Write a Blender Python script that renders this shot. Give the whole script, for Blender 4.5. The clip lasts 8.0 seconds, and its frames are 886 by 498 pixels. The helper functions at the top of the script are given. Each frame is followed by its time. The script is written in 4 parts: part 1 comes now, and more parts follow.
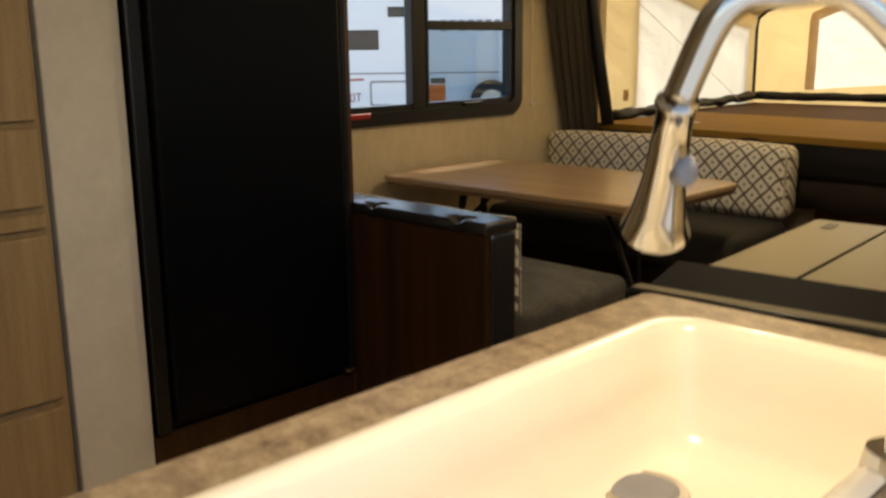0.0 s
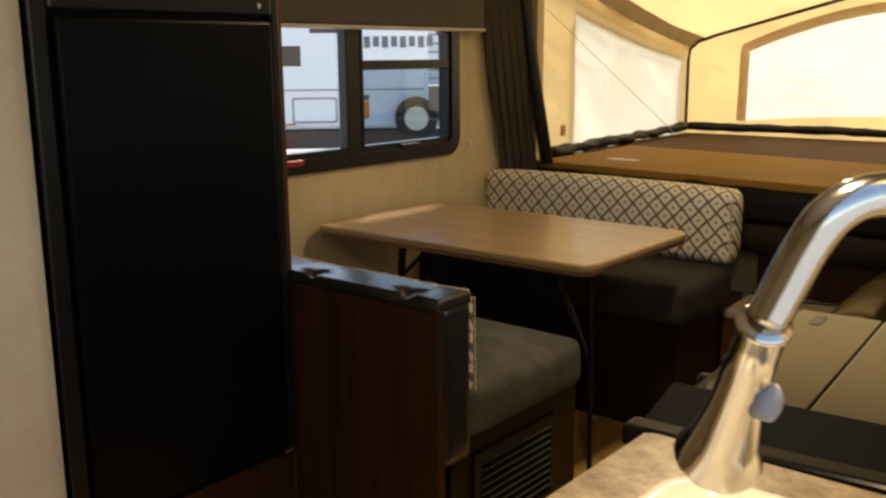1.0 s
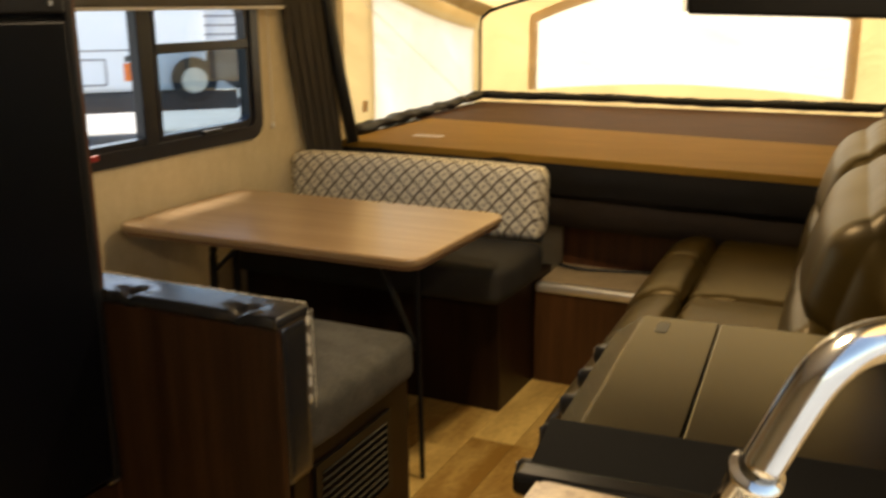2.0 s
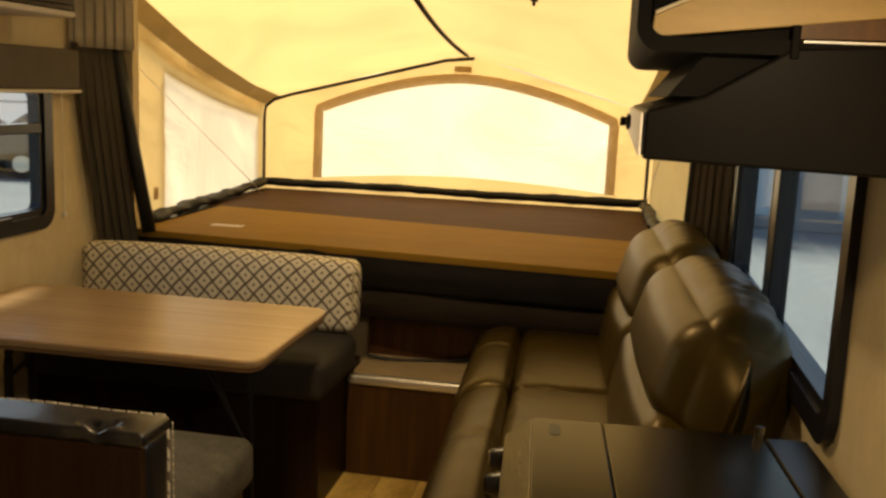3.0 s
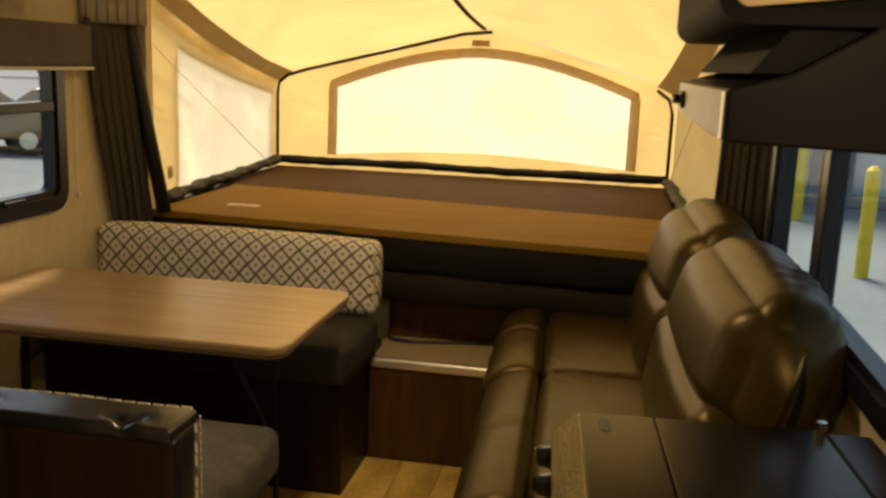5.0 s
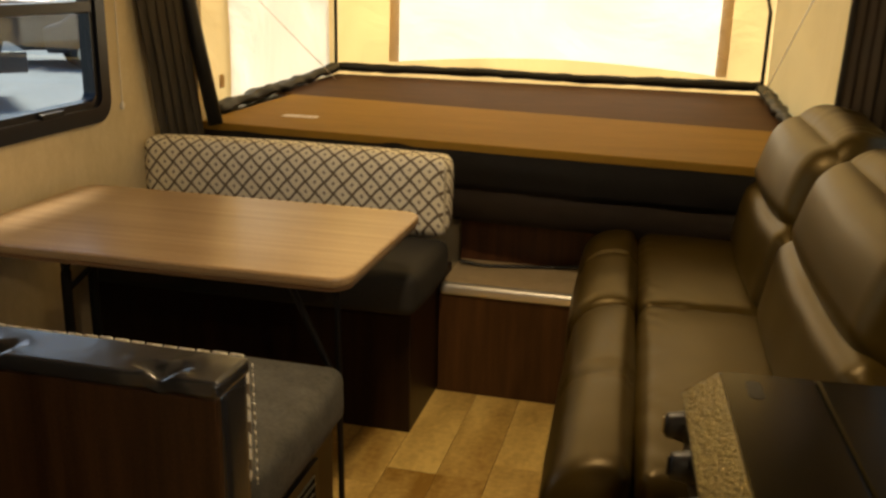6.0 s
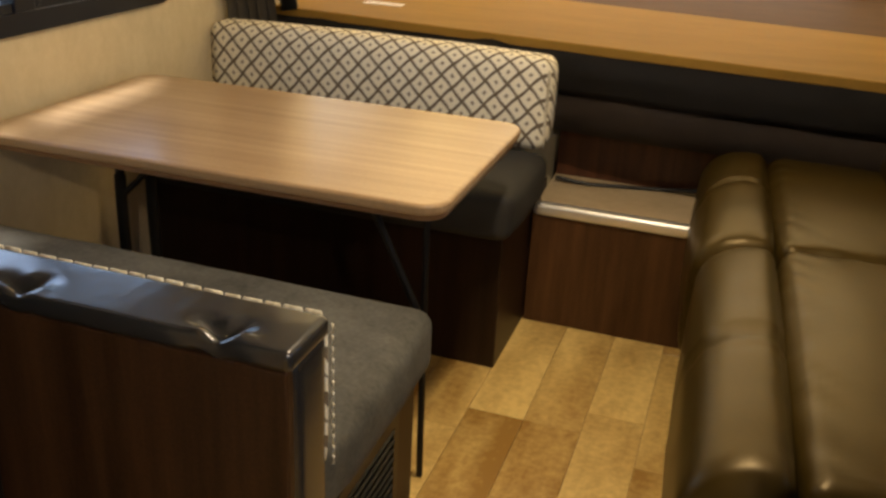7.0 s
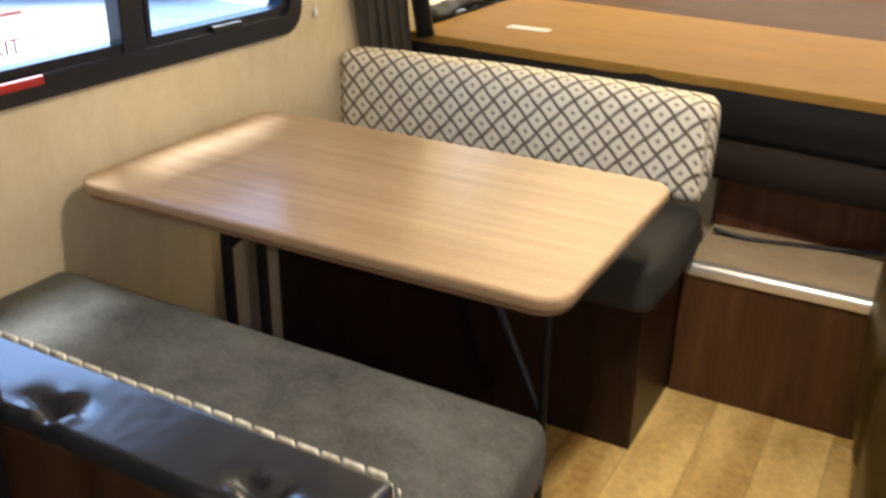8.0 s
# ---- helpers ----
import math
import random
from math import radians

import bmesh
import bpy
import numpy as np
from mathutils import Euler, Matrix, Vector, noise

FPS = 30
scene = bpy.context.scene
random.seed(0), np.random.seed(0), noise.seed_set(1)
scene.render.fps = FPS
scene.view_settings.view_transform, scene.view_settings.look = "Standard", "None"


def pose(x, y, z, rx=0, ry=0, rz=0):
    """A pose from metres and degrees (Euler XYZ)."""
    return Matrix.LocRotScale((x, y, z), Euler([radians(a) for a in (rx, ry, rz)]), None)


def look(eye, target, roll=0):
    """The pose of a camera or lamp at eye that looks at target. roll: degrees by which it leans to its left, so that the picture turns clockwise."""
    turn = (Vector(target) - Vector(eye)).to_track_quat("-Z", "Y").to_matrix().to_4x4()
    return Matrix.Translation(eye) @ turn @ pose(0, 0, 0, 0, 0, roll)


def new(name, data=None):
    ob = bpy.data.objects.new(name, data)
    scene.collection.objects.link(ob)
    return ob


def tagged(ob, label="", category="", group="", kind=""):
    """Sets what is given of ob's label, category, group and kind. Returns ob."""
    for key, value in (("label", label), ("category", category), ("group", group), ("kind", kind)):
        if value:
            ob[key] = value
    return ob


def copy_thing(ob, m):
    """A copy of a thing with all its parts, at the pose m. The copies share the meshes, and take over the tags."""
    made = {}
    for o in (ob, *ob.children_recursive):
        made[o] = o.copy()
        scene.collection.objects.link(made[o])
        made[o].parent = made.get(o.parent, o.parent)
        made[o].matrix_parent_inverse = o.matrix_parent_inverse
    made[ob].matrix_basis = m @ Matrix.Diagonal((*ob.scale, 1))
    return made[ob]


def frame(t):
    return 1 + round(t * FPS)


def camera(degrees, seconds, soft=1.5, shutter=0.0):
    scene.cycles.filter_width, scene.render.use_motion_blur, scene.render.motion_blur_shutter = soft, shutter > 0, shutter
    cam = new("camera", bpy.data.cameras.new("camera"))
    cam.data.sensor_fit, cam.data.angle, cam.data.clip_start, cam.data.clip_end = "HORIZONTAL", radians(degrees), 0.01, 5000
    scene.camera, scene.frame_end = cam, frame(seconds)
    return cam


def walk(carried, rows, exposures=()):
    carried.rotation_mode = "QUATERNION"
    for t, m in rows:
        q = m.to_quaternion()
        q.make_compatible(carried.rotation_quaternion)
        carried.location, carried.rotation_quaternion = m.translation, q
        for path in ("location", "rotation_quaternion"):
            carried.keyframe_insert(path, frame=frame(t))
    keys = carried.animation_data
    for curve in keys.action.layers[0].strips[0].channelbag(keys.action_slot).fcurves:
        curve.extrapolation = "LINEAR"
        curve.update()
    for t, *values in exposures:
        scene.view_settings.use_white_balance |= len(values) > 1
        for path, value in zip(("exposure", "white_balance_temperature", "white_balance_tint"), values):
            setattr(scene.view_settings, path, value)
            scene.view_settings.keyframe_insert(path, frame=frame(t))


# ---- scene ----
cam = camera(51.0, 8.0, soft=2.5, shutter=0.4)
PATH = [
    (0, (1.497, -0.310, 1.207), (0.128, 1.082, 0.780), -0.7),
    (0.5, (1.442, -0.332, 1.321), (0.138, 1.118, 0.877), 1.0),
    (1, (1.323, -0.210, 1.318), (0.074, 1.297, 0.910), -0.5),
    (1.5, (1.241, -0.204, 1.396), (0.18, 1.381, 0.796), -1.1),
    (2, (1.188, -0.199, 1.421), (0.334, 1.537, 0.913), -0.5),
    (2.2, (1.134, -0.209, 1.432), (0.404, 1.597, 0.977), 0.5),
    (3.3, (0.904, -0.322, 1.492), (0.612, 1.629, 1.163), 2.4),
    (3.5, (0.906, -0.318, 1.494), (0.612, 1.632, 1.161), 2.2),
    (4, (0.904, -0.32, 1.492), (0.622, 1.632, 1.162), 2.4),
    (4.2, (0.931, -0.362, 1.522), (0.648, 1.588, 1.18), 2.4),
    (5.3, (0.827, -0.149, 1.475), (0.43, 1.76, 1.031), 1.6),
    (5.5, (0.824, -0.099, 1.48), (0.397, 1.791, 0.984), 1.1),
    (6, (0.727, 0.081, 1.423), (0.272, 1.942, 0.847), 1.4),
    (6.5, (0.621, 0.246, 1.393), (0.136, 2.063, 0.714), 2.4),
    (7, (0.548, 0.395, 1.377), (-0.006, 2.144, 0.58), 3.0),
    (7.5, (0.543, 0.547, 1.426), (-0.158, 2.207, 0.558), 2.5),
    (8, (0.496, 0.71, 1.428), (-0.365, 2.319, 0.609), 1.2),
]
EXPOSURES = [(0, 1.17, 7100, 10), (1.2, 1.28, 7300, 10), (1.7, 1.6, 7400, 10), (2.2, 1.6, 7600, 10), (3.3, 1.06, 9700, 10), (4.2, 0.98, 9900, 10), (5.5, 1.25, 8700, 10), (6.5, 1.65, 7500, 10), (7.0, 2.08, 6500, 10), (7.5, 2.52, 5700, 10), (8.0, 2.68, 5350, 10)]
walk(cam, [(t, look(eye, target, roll)) for t, eye, target, roll in PATH], EXPOSURES)


# ---- light ----
world = bpy.data.worlds.new("world")
scene.world = world
world.use_nodes = True
wn = world.node_tree.nodes
sky = wn.new("ShaderNodeTexSky")
sky.sky_type = 'NISHITA'
sky.sun_disc = False
sky.sun_elevation = radians(60)
sky.sun_rotation = radians(-23)
wn["Background"].inputs[1].default_value = 0.15
world.node_tree.links.new(sky.outputs[0], wn["Background"].inputs[0])

sun = new("sun", bpy.data.lights.new("sun", 'SUN'))
sun.data.energy = 5.0
sun.data.angle = radians(25)
sun.data.color = (1.0, 0.95, 0.88)
SUN_FROM = Vector((-0.20, 0.46, 0.86))
sun.matrix_world = look(SUN_FROM * 20, (0, 0, 0))

# ---- materials ----
def nodes_of(m):
    return m.node_tree.nodes, m.node_tree.links


def ramp(ns, stops):
    r = ns.new("ShaderNodeValToRGB")
    e = r.color_ramp.elements
    e[0].position, e[0].color = stops[0][0], (*stops[0][1], 1)
    e[1].position, e[1].color = stops[-1][0], (*stops[-1][1], 1)
    for p, c in stops[1:-1]:
        n = e.new(p)
        n.color = (*c, 1)
    return r


def surface(name, dark, light, rough=0.5, metal=0.0, scale=(8, 8, 8), fine=60.0, bump=0.1, bump_dist=0.002, spread=0.12, coat=0.0, random_piece=0.0, detail=6.0, spec=0.5, tint=(1, 1, 1)):
    """A base of two tones mixed by stretched noise, a fine grain on top, and relief."""
    m = bpy.data.materials.new(name)
    m.use_nodes = True
    ns, ln = nodes_of(m)
    b = ns["Principled BSDF"]
    tc = ns.new("ShaderNodeTexCoord")
    mp = ns.new("ShaderNodeMapping")
    mp.inputs["Scale"].default_value = scale
    ln.new(tc.outputs["Object"], mp.inputs[0])
    n1 = ns.new("ShaderNodeTexNoise")
    n1.inputs["Scale"].default_value = 1.0
    n1.inputs["Detail"].default_value = detail
    n1.inputs["Roughness"].default_value = 0.65
    ln.new(mp.outputs[0], n1.inputs["Vector"])
    if random_piece:
        oi = ns.new("ShaderNodeObjectInfo")
        mul = ns.new("ShaderNodeVectorMath")
        mul.operation = 'MULTIPLY_ADD'
        cmb = ns.new("ShaderNodeCombineXYZ")
        for k in range(3):
            ln.new(oi.outputs["Random"], cmb.inputs[k])
        ln.new(cmb.outputs[0], mul.inputs[0])
        mul.inputs[1].default_value = (37, 53, 71)
        ln.new(mp.outputs[0], mul.inputs[2])
        ln.new(mul.outputs[0], n1.inputs["Vector"])
    n2 = ns.new("ShaderNodeTexNoise")
    n2.inputs["Scale"].default_value = fine
    n2.inputs["Detail"].default_value = 3
    ln.new(tc.outputs["Object"], n2.inputs["Vector"])
    mix = ns.new("ShaderNodeMix")
    mix.data_type = 'FLOAT'
    mix.inputs[0].default_value = 0.25
    ln.new(n1.outputs[0], mix.inputs[2])
    ln.new(n2.outputs[0], mix.inputs[3])
    val = mix.outputs[0]
    if random_piece:
        add = ns.new("ShaderNodeMath")
        add.operation = 'MULTIPLY_ADD'
        sub = ns.new("ShaderNodeMath")
        sub.operation = 'SUBTRACT'
        sub.inputs[1].default_value = 0.5
        ln.new(oi.outputs["Random"], sub.inputs[0])
        ln.new(sub.outputs[0], add.inputs[0])
        add.inputs[1].default_value = random_piece
        ln.new(val, add.inputs[2])
        val = add.outputs[0]
    r = ramp(ns, [(0.5 - spread, dark), (0.5 + spread, light)])
    ln.new(val, r.inputs[0])
    ln.new(r.outputs[0], b.inputs["Base Color"])
    b.inputs["Roughness"].default_value = rough
    b.inputs["Metallic"].default_value = metal
    b.inputs["Coat Weight"].default_value = coat
    b.inputs["Coat Roughness"].default_value = 0.18
    b.inputs["Specular IOR Level"].default_value = spec
    b.inputs["Specular Tint"].default_value = (*tint, 1)
    if bump:
        bp = ns.new("ShaderNodeBump")
        bp.inputs["Strength"].default_value = bump
        bp.inputs["Distance"].default_value = bump_dist
        ln.new(mix.outputs[0], bp.inputs["Height"])
        ln.new(bp.outputs[0], b.inputs["Normal"])
    return m


def sheer(name, color, through_color, share, scale=3.0):
    """Cloth or vinyl that lets daylight through."""
    m = bpy.data.materials.new(name)
    m.use_nodes = True
    ns, ln = nodes_of(m)
    ns.remove(ns["Principled BSDF"])
    d = ns.new("ShaderNodeBsdfDiffuse")
    t = ns.new("ShaderNodeBsdfTranslucent")
    mx = ns.new("ShaderNodeMixShader")
    mx.inputs[0].default_value = share
    tc = ns.new("ShaderNodeTexCoord")
    n = ns.new("ShaderNodeTexNoise")
    n.inputs["Scale"].default_value = scale
    n.inputs["Detail"].default_value = 7
    n.inputs["Distortion"].default_value = 0.8
    ln.new(tc.outputs["Object"], n.inputs["Vector"])
    lo = tuple(c * 0.86 for c in through_color)
    r = ramp(ns, [(0.35, lo), (0.6, through_color)])
    ln.new(n.outputs[0], r.inputs[0])
    ln.new(r.outputs[0], t.inputs[0])
    d.inputs[0].default_value = (*color, 1)
    bp = ns.new("ShaderNodeBump")
    bp.inputs["Strength"].default_value = 0.6
    bp.inputs["Distance"].default_value = 0.05
    ln.new(n.outputs[0], bp.inputs["Height"])
    ln.new(bp.outputs[0], d.inputs["Normal"])
    ln.new(bp.outputs[0], t.inputs["Normal"])
    ln.new(d.outputs[0], mx.inputs[1])
    ln.new(t.outputs[0], mx.inputs[2])
    ln.new(mx.outputs[0], ns["Material Output"].inputs[0])
    return m


def clear_glass(name, tint=(1, 1, 1), gloss=0.05):
    m = bpy.data.materials.new(name)
    m.use_nodes = True
    ns, ln = nodes_of(m)
    ns.remove(ns["Principled BSDF"])
    t = ns.new("ShaderNodeBsdfTransparent")
    t.inputs[0].default_value = (*tint, 1)
    g = ns.new("ShaderNodeBsdfGlossy")
    g.inputs["Roughness"].default_value = 0.03
    mx = ns.new("ShaderNodeMixShader")
    mx.inputs[0].default_value = gloss
    ln.new(t.outputs[0], mx.inputs[1])
    ln.new(g.outputs[0], mx.inputs[2])
    ln.new(mx.outputs[0], ns["Material Output"].inputs[0])
    return m


def glow(name, color, strength):
    m = bpy.data.materials.new(name)
    m.use_nodes = True
    b = m.node_tree.nodes["Principled BSDF"]
    b.inputs["Base Color"].default_value = (*color, 1)
    b.inputs["Emission Color"].default_value = (*color, 1)
    b.inputs["Emission Strength"].default_value = strength
    return m


def lattice_fabric(name):
    """Woven cloth: off-white ground, wavy taupe diamond lattice, a small dot in each diamond."""
    m = bpy.data.materials.new(name)
    m.use_nodes = True
    ns, ln = nodes_of(m)
    b = ns["Principled BSDF"]
    tc = ns.new("ShaderNodeTexCoord")
    sp = ns.new("ShaderNodeSeparateXYZ")
    ln.new(tc.outputs["Object"], sp.inputs[0])

    def math_node(op, a, c=None, d=None):
        n = ns.new("ShaderNodeMath")
        n.operation = op
        for k, v in enumerate((a, c, d)):
            if v is None:
                continue
            if isinstance(v, (int, float)):
                n.inputs[k].default_value = v
            else:
                ln.new(v, n.inputs[k])
        return n.outputs[0]
    pitch = 0.067
    u = math_node('DIVIDE', sp.outputs[0], pitch)
    zy = math_node('ADD', sp.outputs[2], sp.outputs[1])
    v = math_node('DIVIDE', zy, pitch * 1.08)
    wob = math_node('MULTIPLY', math_node('SINE', math_node('MULTIPLY', u, 2 * math.pi)), 0.03)
    v2 = math_node('ADD', v, wob)

    def line(x):
        f = math_node('FRACT', x)
        return math_node('ABSOLUTE', math_node('SUBTRACT', f, 0.5))
    l1 = line(math_node('ADD', u, v2))
    l2 = line(math_node('SUBTRACT', u, v2))
    near = math_node('MINIMUM', l1, l2)
    far = math_node('MAXIMUM', math_node('SUBTRACT', 0.5, l1), math_node('SUBTRACT', 0.5, l2))
    nz = ns.new("ShaderNodeTexNoise")
    nz.inputs["Scale"].default_value = 260
    ln.new(tc.outputs["Object"], nz.inputs["Vector"])
    jit = math_node('MULTIPLY', math_node('SUBTRACT', nz.outputs[0], 0.5), 0.10)
    lat = math_node('LESS_THAN', math_node('ADD', near, jit), 0.088)
    dot = math_node('LESS_THAN', math_node('ADD', far, jit), 0.105)
    mask = math_node('MAXIMUM', lat, math_node('MULTIPLY', dot, 0.8))
    mx = ns.new("ShaderNodeMix")
    mx.data_type = 'RGBA'
    mx.inputs[6].default_value = (0.82, 0.765, 0.61, 1)
    mx.inputs[7].default_value = (0.155, 0.120, 0.080, 1)
    ln.new(mask, mx.inputs[0])
    ln.new(mx.outputs[2], b.inputs["Base Color"])
    b.inputs["Roughness"].default_value = 0.85
    bp = ns.new("ShaderNodeBump")
    bp.inputs["Strength"].default_value = 0.3
    bp.inputs["Distance"].default_value = 0.001
    ln.new(nz.outputs[0], bp.inputs["Height"])
    ln.new(bp.outputs[0], b.inputs["Normal"])
    return m


def wood(name, dark, light, rough, along, coat=0.0, spread=0.16, streak=34.0, random_piece=0.0):
    s = [streak, streak, streak]
    s["xyz".index(along)] = 1.6
    return surface(name, dark, light, rough, spec=0.3, scale=tuple(s), fine=180, bump=0.06, spread=spread, coat=coat, random_piece=random_piece)


